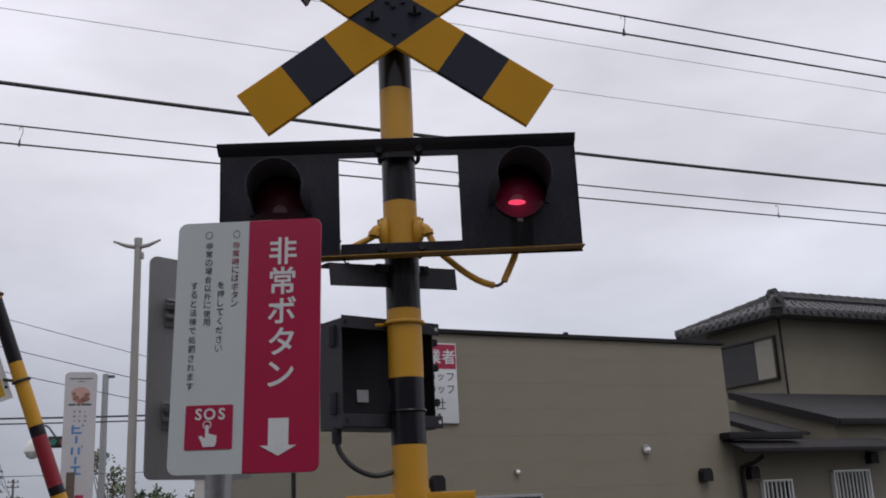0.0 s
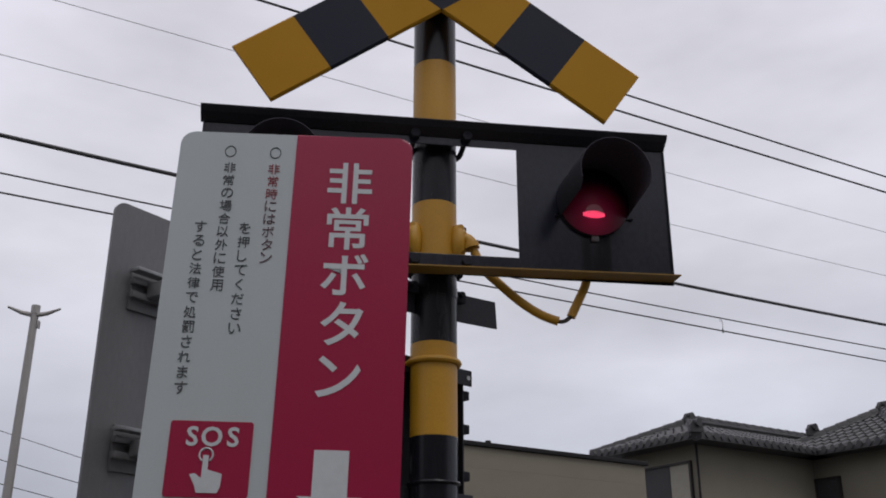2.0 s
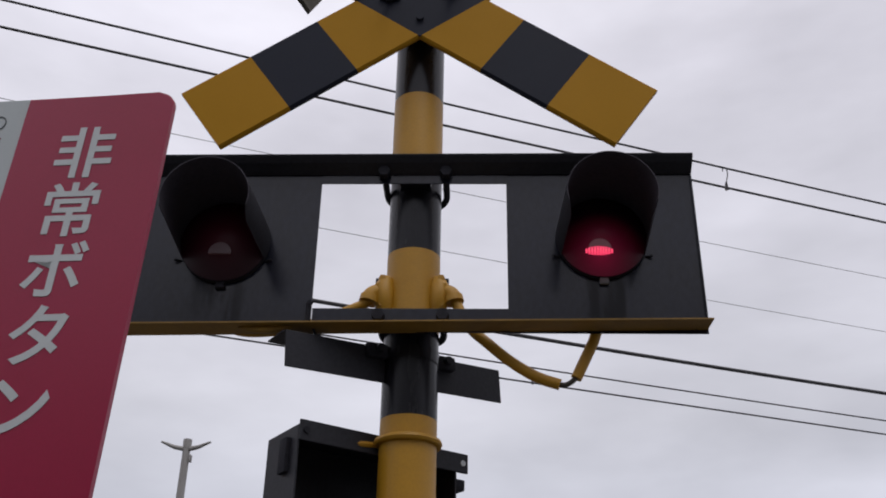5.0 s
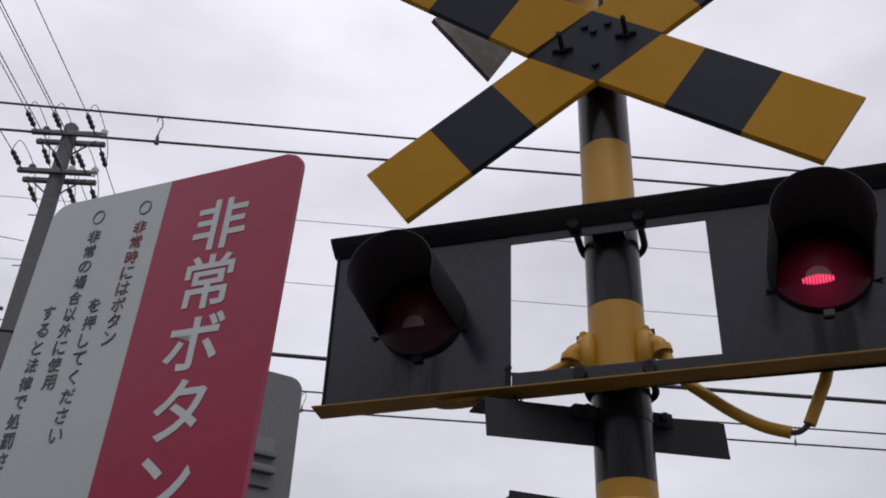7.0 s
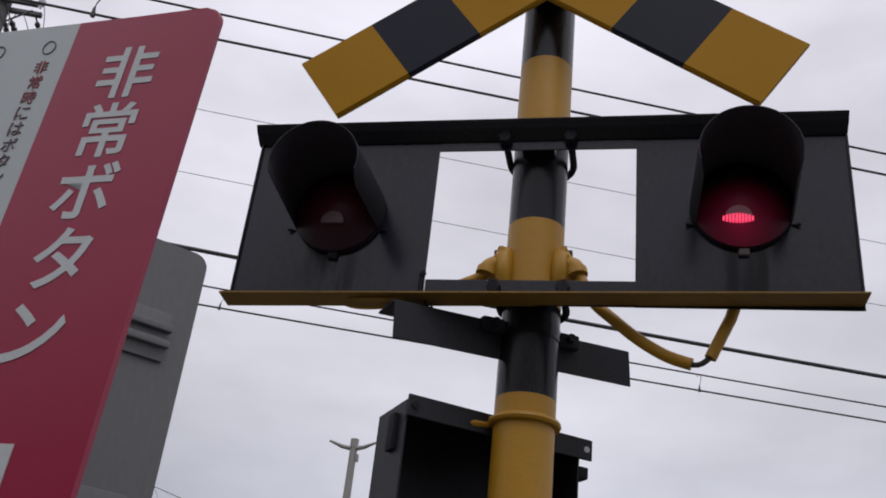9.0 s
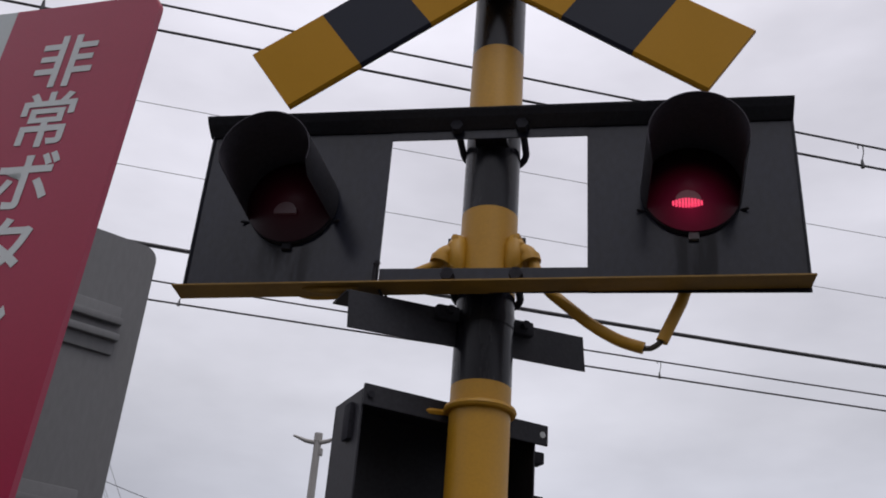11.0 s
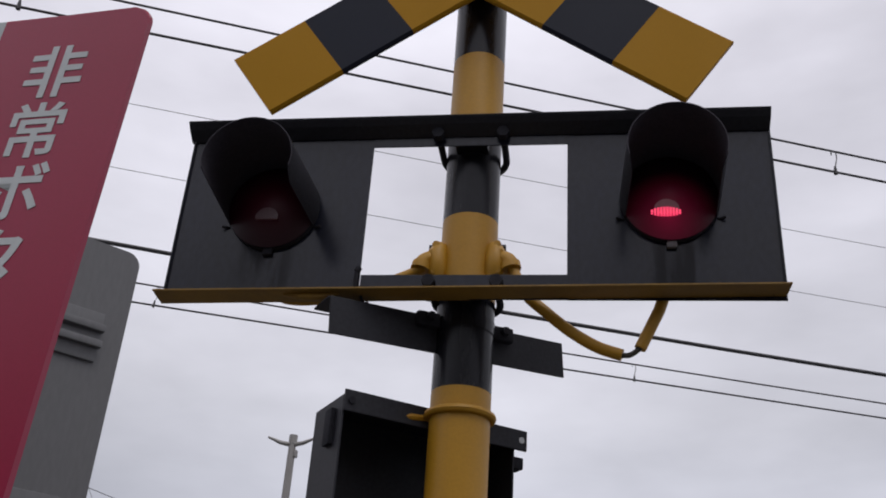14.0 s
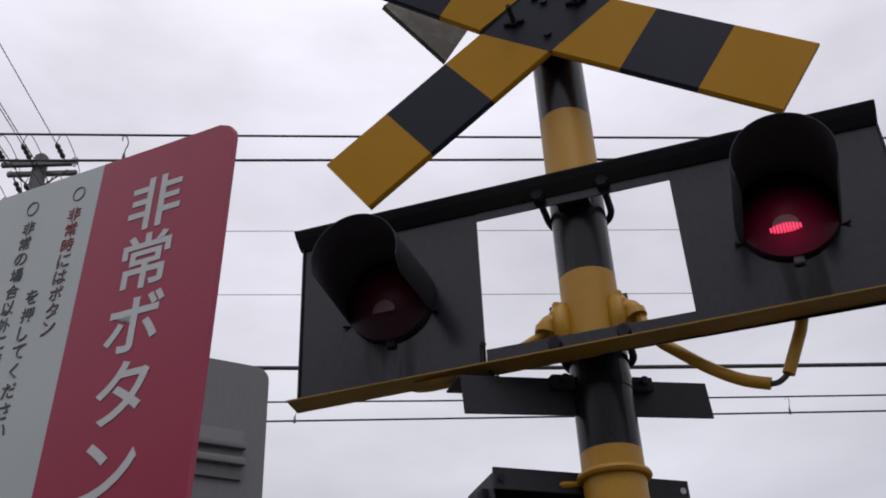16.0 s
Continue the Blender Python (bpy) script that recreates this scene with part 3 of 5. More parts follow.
for z, r in ((0.180, 0.068), (-0.167, 0.066)):
    bm = bmesh.new()
    y0 = AXIS_Y
    pts = [(-r, -0.02, z), (-r, 0.03, z)] + [(r * math.cos(a), y0 + r * math.sin(a), z) for a in np.linspace(math.pi, 0, 18)] + [(r, 0.03, z), (r, -0.02, z)]
    tube(bm, pts, 0.0075, 10)
    for x in (-r, r):
        tube(bm, [(x, -0.003, z), (x, -0.022, z)], 0.0135, 6)
    part("u_bolt", bm, HOOD_BLACK, unit)
    bm = bmesh.new()
    box(bm, -0.035, 0.035, 0.003, 0.05, z - 0.016, z + 0.016, 0.004)
    part("saddle", bm, BLACK_ENAMEL, unit)


def signal_lamp(x, z, lit):
    """A round lamp with a long open hood, under the light unit."""
    bm = bmesh.new()
    tube(bm, [(x, 0.002, z), (x, -0.008, z)], 0.0955, 40)
    lamp = part("signal_lamp", bm, HOOD_BLACK, unit, "lit red lamp in a black hood" if lit else "dark red lamp in a black hood")
    # domed lens
    bm = bmesh.new()
    rings, n = [], 40
    for i in range(8):
        q = i / 7
        rings.append([bm.verts.new((x + 0.0945 * (1 - q * 0.98) * math.cos(2 * math.pi * k / n), -0.013 - 0.03 * math.sin(q * math.pi / 2), z + 0.0945 * (1 - q * 0.98) * math.sin(2 * math.pi * k / n))) for k in range(n)])
    for a, b in zip(rings, rings[1:]):
        for k in range(n):
            bm.faces.new((a[k], a[(k + 1) % n], b[(k + 1) % n], b[k]))
    bm.faces.new(rings[-1])
    part("lens", bm, lit_lens(x - 0.005, z - 0.06) if lit else faint_lens(x, z - 0.02), lamp)
    bm = bmesh.new()
    if lit:
        prism(bm, arc(x - 0.010, z - 0.047, 0.024, -6, 186, 16), -0.0465, -0.0405)
        part("bulb_image", bm, SPOT_LIT, lamp)
        bm = bmesh.new()
        for i in range(10):
            xx, edge = x - 0.038 + i * 0.0058, abs(i - 4.5) / 4.5
            tall = 0.0088 * math.sqrt(1.05 - edge ** 2 * 0.8)
            box(bm, xx - 0.0021, xx + 0.0021, -0.050 + 0.003 * edge, -0.042, z - 0.051 - tall, z - 0.051 + tall, 0.0008)
        part("filament", bm, LENS_HOT, lamp)
    else:
        prism(bm, arc(x + 0.001, z - 0.044, 0.0235, -8, 188, 16), -0.0465, -0.0405)
        part("bulb_image", bm, SPOT_PALE, lamp)
    # hood: open at the front and below, its sides running down to the plate
    bm = bmesh.new()
    inner, outer, steps, rows = [], [], 44, 9
    for i in range(steps + 1):
        a = radians(-25 + 230 * i / steps)
        edge = min(i, steps - i) / (steps / 2)
        length = 0.2 * min(1.0, 0.8 + edge * 3.0)
        col = []
        for j in range(rows + 1):
            q = j / rows
            r = 0.095 - 0.0075 * q
            col.append(((x + r * math.cos(a), -0.005 - length * q, z + r * math.sin(a)), (x + (r + 0.002) * math.cos(a), -0.005 - length * q, z + (r + 0.002) * math.sin(a))))
        inner.append([bm.verts.new(c[0]) for c in col])
        outer.append([bm.verts.new(c[1]) for c in col])
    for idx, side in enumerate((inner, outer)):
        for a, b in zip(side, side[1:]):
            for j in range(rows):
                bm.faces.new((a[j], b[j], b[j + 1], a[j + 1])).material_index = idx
    for i in range(steps):
        bm.faces.new((inner[i][rows], inner[i + 1][rows], outer[i + 1][rows], outer[i][rows]))
    for i in (0, steps):
        for j in range(rows):
            bm.faces.new((inner[i][j], inner[i][j + 1], outer[i][j + 1], outer[i][j]))
    # inner faces get the flare-lightened black, outer faces the hood's own
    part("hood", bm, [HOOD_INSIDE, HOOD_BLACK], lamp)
    for sx in (-1, 1):
        bm = bmesh.new()
        tube(bm, [(x + sx * 0.090, 0.0, z - 0.041), (x + sx * 0.105, -0.008, z - 0.043)], 0.0024, 8)
        tube(bm, [(x + sx * 0.101, 0.0, z - 0.040), (x + sx * 0.101, -0.007, z - 0.040)], 0.002, 8)
        part("wing_screw", bm, HOOD_BLACK, lamp)
    bm = bmesh.new()
    box(bm, x - 0.010, x + 0.010, -0.010, 0.0, z - 0.109, z - 0.094, 0.003)
    part("drain_bracket", bm, DULL_METAL if lit else HOOD_BLACK, lamp)


signal_lamp(0.401, 0.017, True)
signal_lamp(-0.402, 0.005, False)

# ---- yellow cable loops from the post to the lamps ----
bm = bmesh.new()
tube(bm, smooth_path([(0.0905, 0.052, 2.397), (0.118, 0.047, 2.337), (0.160, 0.04, 2.293), (0.208, 0.035, 2.250), (0.257, 0.03, 2.217), (0.303, 0.026, 2.199)], 6), 0.0115, 12)
loop = solo("lamp_cable", bm, YELLOW, "thick yellow sheathed cable hanging below the lamp plate", "cable", "lamp cables")
bm = bmesh.new()
tube(bm, smooth_path([(0.300, 0.026, 2.199), (0.315, 0.026, 2.199), (0.328, 0.025, 2.206), (0.338, 0.025, 2.217)], 4), 0.0055, 8)
part("bare_joint", bm, BARE_PLATE, loop, "bare grey cable between the sheaths")
bm = bmesh.new()
tube(bm, [(0.336, 0.025, 2.212), (0.374, 0.022, 2.29), (0.388, 0.02, 2.33)], 0.0115, 12)
part("upper_sheath", bm, YELLOW, loop)
bm = bmesh.new()
tube(bm, smooth_path([(-0.0905, 0.052, 2.397), (-0.107, 0.051, 2.386), (-0.15, 0.048, 2.365), (-0.21, 0.04, 2.335), (-0.29, 0.036, 2.317), (-0.36, 0.032, 2.316), (-0.4, 0.025, 2.34)], 6), 0.0105, 12)
solo("lamp_cable", bm, YELLOW, "thick yellow sheathed cable running behind the lamp plate", "cable", "lamp cables")

# ---- rear indicator bar and box, facing away along the far approach ----
REAR = 36.0
bar = thing("rear_indicator_bar", pose(-0.005, 0.1, 2.264, 0, -4, REAR), "black steel channel clamped to the post", "bracket bar")
bm = bmesh.new()
box(bm, -0.289, 0.240, -0.004, 0.0, -0.044, 0.032, 0.001)
box(bm, -0.293, 0.240, 0.0, 0.07, 0.028, 0.032, 0.001)
bar_y = -0.066
bmesh.ops.translate(bm, vec=(0, bar_y + 0.07, 0), verts=bm.verts[:])
part("channel", bm, BOX_BLACK, bar, smooth=False)
for x in (-0.085, 0.085):
    bm = bmesh.new()
    box(bm, x - 0.024, x + 0.024, -0.016, 0.012, 0.004, 0.034, 0.004)
    tube(bm, [(x, -0.016, 0.022), (x, -0.028, 0.022)], 0.009, 6)
    part("clamp", bm, HOOD_BLACK, bar)

rear = thing("indicator_box", pose(-0.062, 0.108, 1.931, 0, 0, REAR), "black sheet steel indicator box on the back of the post", "equipment box")
for name, args in (("back_panel", (-0.184, 0.193, 0.132, 0.136, -0.182, 0.175)), ("side_panel", (-0.184, -0.18, 0.0, 0.132, -0.182, 0.175)), ("side_panel", (0.189, 0.193, 0.0, 0.132, -0.182, 0.175)), ("top_panel", (-0.18, 0.189, 0.0, 0.132, 0.171, 0.175)), ("bottom_panel", (-0.18, 0.189, 0.0, 0.132, -0.182, -0.178))):
    bm = bmesh.new()
    box(bm, *args, 0.001)
    part(name, bm, BOX_BLACK, rear, smooth=False)
for z in (0.163, -0.158):
    bm = bmesh.new()
    box(bm, -0.184, 0.218, -0.007, -0.001, z - 0.021, z + 0.021, 0.002)
    part("mounting_strap", bm, BOX_BLACK, rear, smooth=False)
    # strap hole as a solid disc, white for the bright sky behind
    bm = bmesh.new()
    tube(bm, [(0.205, -0.0075, z), (0.205, 0.0, z)], 0.0065, 12)
    part("hole_disc", bm, PANEL_WHITE, rear)
    bm = bmesh.new()
    tube(bm, [(-0.17, -0.0075, z), (-0.17, -0.011, z)], 0.007, 10)
    part("bolt", bm, HOOD_BLACK, rear)
for z in (0.12, -0.1):
    bm = bmesh.new()
    box(bm, -0.194, -0.184, 0.03, 0.06, z - 0.035, z + 0.035, 0.002)
    part("hinge", bm, HOOD_BLACK, rear)
for z in (0.118, 0.03, -0.09):
    bm = bmesh.new()
    box(bm, 0.193, 0.215, 0.0, 0.03, z - 0.012, z + 0.012, 0.003)
    part("catch", bm, HOOD_BLACK, rear)
bm = bmesh.new()
box(bm, -0.043, 0.003, 0.125, 0.131, -0.082, -0.04, 0.001)
part("label_plate", bm, PANEL_WHITE, rear, "small white label plate inside")
bm = bmesh.new()
tube(bm, [(-0.176, 0.05, -0.178), (-0.176, 0.05, -0.228)], 0.016, 14)
part("cable_gland", bm, HOOD_BLACK, rear)
bm = bmesh.new()
tube(bm, smooth_path([(-0.176, 0.05, -0.222), (-0.168, 0.04, -0.26), (-0.135, 0.01, -0.308), (-0.075, -0.015, -0.334), (-0.01, -0.035, -0.32), (0.03, -0.045, -0.29)], 6), 0.0085, 10)
part("cable", bm, CABLE_BLACK, rear)

# grey plate behind the crossbuck
P1, P2 = Vector((-0.33, 0.26, 3.382)), Vector((-0.466, 0.144, 3.534))
eu = (P2 - P1).normalized()
ev = Vector((0.49, 0.42, 0.762))
ev = (ev - eu * ev.dot(eu)).normalized()
en = eu.cross(ev)
mm = Matrix((eu, ev, en)).transposed().to_4x4()
mm.translation = P1
plate = thing("rear_plate", mm, "weathered unpainted metal plate behind the crossbuck", "metal plate")
bm = bmesh.new()
prism(bm, [(0.0, 0.0), (0.235, 0.0), (0.235, 0.3), (0.07, 0.3)], -0.008, 0.008, Matrix.Rotation(radians(-90), 4, "X"))
part("panel", bm, BARE_PLATE, plate, smooth=False)
bm = bmesh.new()
tube(bm, [(0.05, 0.2, 0.0), tuple(mm.inverted() @ Vector((-0.01, 0.14, 3.45)))], 0.014, 10)
part("arm", bm, STEEL, plate)

# ---- emergency button sign ----
SW, SH = 0.334, 0.571
sos = thing("emergency_sign", pose(-0.3627, -0.9984, 1.8579, -1.3, 1.25, -6.1), "white and red emergency button signboard with an arrow", "sign")
bm = bmesh.new()
prism(bm, rounded(-SW / 2, SW / 2 - 0.0015, -SH / 2, SH / 2, 0.019, 6), 0.0, 0.005)
bmesh.ops.bevel(bm, geom=[e for e in bm.edges if abs(e.verts[0].co.y) < 1e-5 and abs(e.verts[1].co.y) < 1e-5], offset=0.0015, segments=2, affect="EDGES", profile=0.6)
part("board", bm, WHITE_SIGN, sos, smooth=False)
bm = bmesh.new()
x0, x1, z0, z1, r = -0.001, SW / 2 - 0.0008, -SH / 2 - 0.0006, SH / 2 + 0.0006, 0.019
prism(bm, arc(x1 - r, z1 - r, r, 0, 90, 6) + [(x0, z1), (x0, z0)] + arc(x1 - r, z0 + r, r, 270, 360, 6), -0.0014, 0.0056)
bmesh.ops.bevel(bm, geom=[e for e in bm.edges if e.verts[0].co.y < -0.001 and e.verts[1].co.y < -0.001 and max(e.verts[0].co.x, e.verts[1].co.x) > 0.01], offset=0.0028, segments=3, affect="EDGES", profile=0.5)
part("red_field", bm, RED_SIGN, sos, "red half of the sign", smooth=False)


def sx_(u):
    return (u - 0.5) * SW


def sz_(v):
    return (0.5 - v) * SH


FACE = -0.0016
part("large_lettering", writing([(c, sx_(0.737), sz_(v), 0.064, h) for c, v, h in zip("非常ボタン", (0.131, 0.254, 0.374, 0.498, 0.627), (0.064, 0.064, 0.062, 0.062, 0.056))], FACE, 0.0005, 0.015), LETTER_WHITE, sos, "large white Japanese lettering", smooth=False)
for text, u, v0, v1, mt in (("非常時", 0.409, 0.099, 0.1673, LETTER_MAROON), ("にはボタン", 0.409, 0.2014, 0.338, LETTER_DULL), ("を押してください", 0.312, 0.262, 0.518, LETTER_DARK), ("非常の場合以外に使用", 0.222, 0.099, 0.412, LETTER_DARK), ("すると法律で処罰されます", 0.128, 0.262, 0.663, LETTER_DARK)):
    k = len(text) - 1
    part("column_lettering", writing([(c, sx_(u), sz_(v0 + (v1 - v0) * i / k), 0.0165, 0.0165) for i, c in enumerate(text)], FACE + 0.0014, 0.0008, 0.0), mt, sos, smooth=False)
for u in (0.409, 0.217):
    bm = bmesh.new()
    tube(bm, [(sx_(u) + 0.0075 * math.cos(a), -0.0004, sz_(0.053) + 0.0085 * math.sin(a)) for a in np.linspace(0, 2 * math.pi, 26)], 0.0007, 6)
    part("bullet_ring", bm, LETTER_DARK, sos)
bm = bmesh.new()
prism(bm, rounded(sx_(0.109), sx_(0.426), sz_(0.9075), sz_(0.7385), 0.004), -0.0012, 0.002)
part("panel", bm, RED_SIGN, sos, "small red panel with white lettering")
part("panel_lettering", writing([(c, sx_(u), sz_(0.773), 0.04, 0.0255) for c, u in zip("SOS", (0.197, 0.271, 0.352))], -0.0013, 0.0008, 0.02), LETTER_WHITE, sos, smooth=False)
bm = bmesh.new()
cx, cz = sx_(0.257), sz_(0.857)
prism(bm, [(cx - 0.0035, cz + 0.024), (cx + 0.0035, cz + 0.024), (cx + 0.0035, cz + 0.006), (cx + 0.022, cz + 0.001), (cx + 0.0215, cz - 0.014), (cx + 0.018, cz - 0.023), (cx - 0.008, cz - 0.023), (cx - 0.011, cz - 0.014), (cx - 0.0185, cz - 0.0005), (cx - 0.012, cz + 0.001), (cx - 0.0035, cz - 0.005)], -0.0022, -0.001)
part("press_pictogram", bm, LETTER_WHITE, sos, smooth=False)
bm = bmesh.new()
tube(bm, [(cx + 0.0085 * math.cos(a), -0.0017, cz + 0.0245 + 0.0085 * math.sin(a)) for a in np.linspace(radians(-60), radians(240), 20)], 0.0012, 6)
part("pictogram_ring", bm, LETTER_WHITE, sos)
bm = bmesh.new()
ax = 0.731
prism(bm, [(sx_(ax - 0.067), sz_(0.7965)), (sx_(ax + 0.067), sz_(0.7965)), (sx_(ax + 0.067), sz_(0.899)), (sx_(ax + 0.122), sz_(0.899)), (sx_(ax), sz_(0.938)), (sx_(ax - 0.122), sz_(0.899)), (sx_(ax - 0.067), sz_(0.899))], -0.0026, -0.001)
part("arrow", bm, LETTER_WHITE, sos, "white arrow pointing down", smooth=False)
for z in (-0.17, 0.17):
    bm = bmesh.new()
    box(bm, -0.12, 0.12, 0.007, 0.04, z - 0.015, z + 0.015, 0.003)
    box(bm, -0.10, -0.06, 0.04, 0.21, z - 0.012, z + 0.012, 0.003)
    part("back_bracket", bm, STEEL, sos)

stand = thing("sign_post", pose(-0.465, -0.755, 0), "grey painted steel tube post under the signs", "post")
bm = bmesh.new()
tube(bm, [(0, 0, 0), (0, 0, 2.1)], 0.0325, 24)
part("tube", bm, STEEL, stand)
bm = bmesh.new()
tube(bm, [(0, 0, 2.1), (0, 0, 2.112)], 0.034, 24)
part("cap", bm, HOOD_BLACK, stand)

# second sign on the same post, seen from behind
GW, GH = 0.328, 0.567
back = thing("rear_sign", pose(-0.541, -0.583, 1.866, 0, 0, 46.6), "unpainted grey metal back of a second sign", "sign")
bm = bmesh.new()
prism(bm, rounded(-GW / 2, GW / 2, -GH / 2, GH / 2, 0.021, 6), 0.0, 0.006)
part("board", bm, DULL_METAL, back)
for z in (0.138, -0.125):
    rail = bmesh.new()
    box(rail, -0.12, 0.13, -0.006, 0.001, z - 0.037, z + 0.037, 0.003)
    for dz in (-0.012, 0.012):
        box(rail, -0.122, 0.132, -0.016, -0.004, z + dz - 0.0055, z + dz + 0.0055, 0.002)
    rail = part("ribbed_rail", rail, DULL_METAL, back)
    bm = bmesh.new()
    box(bm, -0.095, -0.05, -0.145, -0.014, z - 0.013, z + 0.013, 0.004)
    tube(bm, [(-0.085, -0.05, z), (-0.085, -0.066, z)], 0.01, 6)
    part("clamp", bm, STEEL, rail, "bolted steel clamp")
    bm = bmesh.new()
    box(bm, -0.13, 0.0, -0.034, -0.012, z + 0.024, z + 0.030, 0.001)
    part("rail_flange", bm, STEEL, rail)
    bm = bmesh.new()
    tube(bm, [(-0.062, -0.016, z - 0.004), (-0.062, -0.034, z - 0.004), (-0.062, -0.042, z - 0.004)], [0.017, 0.017, 0.009], 14)
    part("dome_nut", bm, STEEL, rail)

# ---- overhead wires along the railway ----
def strand(a, b, h, k, radius, mat, label, x0=-34.0, x1=60.0, sag=0.0):
    bm = bmesh.new()
    pts = []
    for i in range(61):
        x = x0 + (x1 - x0) * i / 60
        q = min(max(x, -9.0), 12.0)
        pts.append((x, a + b * x, h + k * q + sag * q * q))
    tube(bm, pts, radius, 7)
    return solo("overhead_wire", bm, mat, label, "wire", "wires over the railway")


def hangers(parent, top, low, xs):
    for x in xs:
        t = Vector((x, top[0] + top[1] * x, top[2] + top[3] * x))
        l = Vector((x, low[0] + low[1] * x, low[2] + low[3] * x))
        d = t - l
        bm = bmesh.new()
        tube(bm, smooth_path([l, l + d * 0.4 + Vector((0.006, 0, 0)), l + d * 0.7 + Vector((0.018, 0.01, 0)), l + d * 0.97 + Vector((0.012, 0, 0)), l + d * 1.02 + Vector((-0.012, 0, 0)), l + d * 0.85 + Vector((-0.016, 0, 0))], 4), 0.0035, 6)
        tube(bm, [l - Vector((0, 0, 0.014)), l + d * 0.12, l + d * 0.3], [0.014, 0.011, 0.006], 8)
        part("hanger", bm, WIRE_DARK, parent)


WA, WB = (3.237, 0.384, 5.2706, -0.0064), (3.253, 0.3826, 5.1142, -0.0022)
WF, WG = (7.979, 0.3831, 5.5004, -0.0063), (7.949, 0.3825, 5.3119, -0.0031)
strand(*WA, 0.0074, WIRE_DARK, "dark messenger wire of the near overhead line", sag=0.0012)
near_low = strand(*WB, 0.0082, WIRE_DARK, "dark contact wire of the near overhead line", sag=0.0004)
hangers(near_low, WA, WB, [1.86 + 4.72 * i for i in range(-4, 6)])
strand(*WF, 0.0088, WIRE_DARK, "dark messenger wire of the far overhead line", sag=0.001)
far_low = strand(*WG, 0.0096, WIRE_DARK, "dark contact wire of the far overhead line", sag=0.0003)
hangers(far_low, WF, WG, [0.77 + 4.6 * i for i in range(-4, 6)])
strand(7.723, 0.383, 7.3776, -0.0041, 0.0036, WIRE_GREY, "thin grey feeder wire above the railway", sag=0.0006)
strand(9.377, 0.3834, 7.4668, -0.0063, 0.004, WIRE_GREY, "thin grey feeder wire above the railway", sag=0.0009)
strand(9.811, 0.3836, 6.6673, -0.0087, 0.026, WIRE_DARK, "thick dark trunk cable above the railway", sag=0.0014)

# ---- utility pole by the railway ----
def frame_at(x, y, z, direction):
    return pose(x, y, z, 0, 0, math.degrees(math.atan2(direction[1], direction[0])))


def insulator_string(bm, p, d, n=3, r=0.045, step=0.11):
    p, d = Vector(p), Vector(d).normalized()
    tube(bm, [p, p + d * 0.12], 0.014, 6)
    for i in range(n):
        a = p + d * (0.12 + step * i)
        tube(bm, [a, a + d * 0.03, a + d * 0.06, a + d * 0.10], [0.03, r, r * 0.9, 0.025], 10)
    return p + d * (0.12 + step * n)


def pin_insulator(bm, p):
    p = Vector(p)
    tube(bm, [p, p + Vector((0, 0, 0.06)), p + Vector((0, 0, 0.065)), p + Vector((0, 0, 0.13)), p + Vector((0, 0, 0.17))], [0.02, 0.02, 0.05, 0.06, 0.035], 10)


UX, UY, UTOP = -9.43, 8.40, 11.52
AX, LX = Vector((0.948, 0.318, 0)), Vector((0.318, -0.948, 0))
upole = thing("utility_pole", pose(UX, UY, 0), "grey concrete utility pole with steel crossarms and insulators", "utility pole", "utility poles")
bm = bmesh.new()
tube(bm, [(0, 0, 0), (0, 0, 5), (0, 0, UTOP)], [0.19, 0.155, 0.11], 24)
part("shaft", bm, CONCRETE, upole)
bm = bmesh.new()
tube(bm, [(0, 0, UTOP), (0, 0, UTOP + 0.05)], [0.10, 0.07], 16)
part("cap", bm, CONCRETE, upole)
for z, half in ((11.30, 0.55), (10.54, 0.57)):
    for off in (0.125, -0.125):
        bm = bmesh.new()
        m = frame_at((LX * off).x, (LX * off).y, z, AX)
        box(bm, -half, half, -0.035, 0.035, -0.035, 0.035, 0.004, m)
        part("crossarm", bm, ARM_STEEL, upole, "dark steel crossarm")
    bm = bmesh.new()
    for sgn in (-1, 1):
        tube(bm, [AX * (0.45 * sgn) + Vector((0, 0, z - 0.03)), Vector((0, 0, z - 0.42))], 0.014, 6)
    part("brace", bm, ARM_STEEL, upole)
    for q in ((-0.47, -0.06, 0.46) if z > 11 else (-0.5, 0.12, 0.48)):
        for sgn in (1, -1):
            base = AX * q + LX * (0.16 * sgn) + Vector((0, 0, z + (0.0 if sgn > 0 else -0.02)))
            d = LX * sgn + Vector((0, 0, 0.02 if sgn > 0 else -0.16))
            bm = bmesh.new()
            end = insulator_string(bm, base, d)
            part("insulator", bm, PORCELAIN, upole)
            bm = bmesh.new()
            far = end + LX * (sgn * 36) + Vector((0, 0, -0.6 if sgn > 0 else -2.5))
            tube(bm, [end + (far - end) * (i / 12) - Vector((0, 0, 1.0)) * (0.45 * math.sin(math.pi * i / 12)) for i in range(13)], 0.0075, 6)
            part("line_wire", bm, WIRE_DARK, upole)
        bm = bmesh.new()
        pin = AX * (q + 0.08) + Vector((0, 0, z + 0.035))
        pin_insulator(bm, pin)
        part("pin_insulator", bm, PORCELAIN_WHITE if q > 0 else PORCELAIN, upole)
        bm = bmesh.new()
        a, b = AX * q + LX * 0.62 + Vector((0, 0, z)), AX * q - LX * 0.62 + Vector((0, 0, z - 0.1))
        tube(bm, smooth_path([a, a + Vector((0.12, 0, 0.16)), pin + Vector((0, 0, 0.17)), pin + AX * 0.12 + Vector((0, 0, -0.2)), b], 6), 0.006, 6)
        part("jumper_wire", bm, WIRE_DARK, upole)
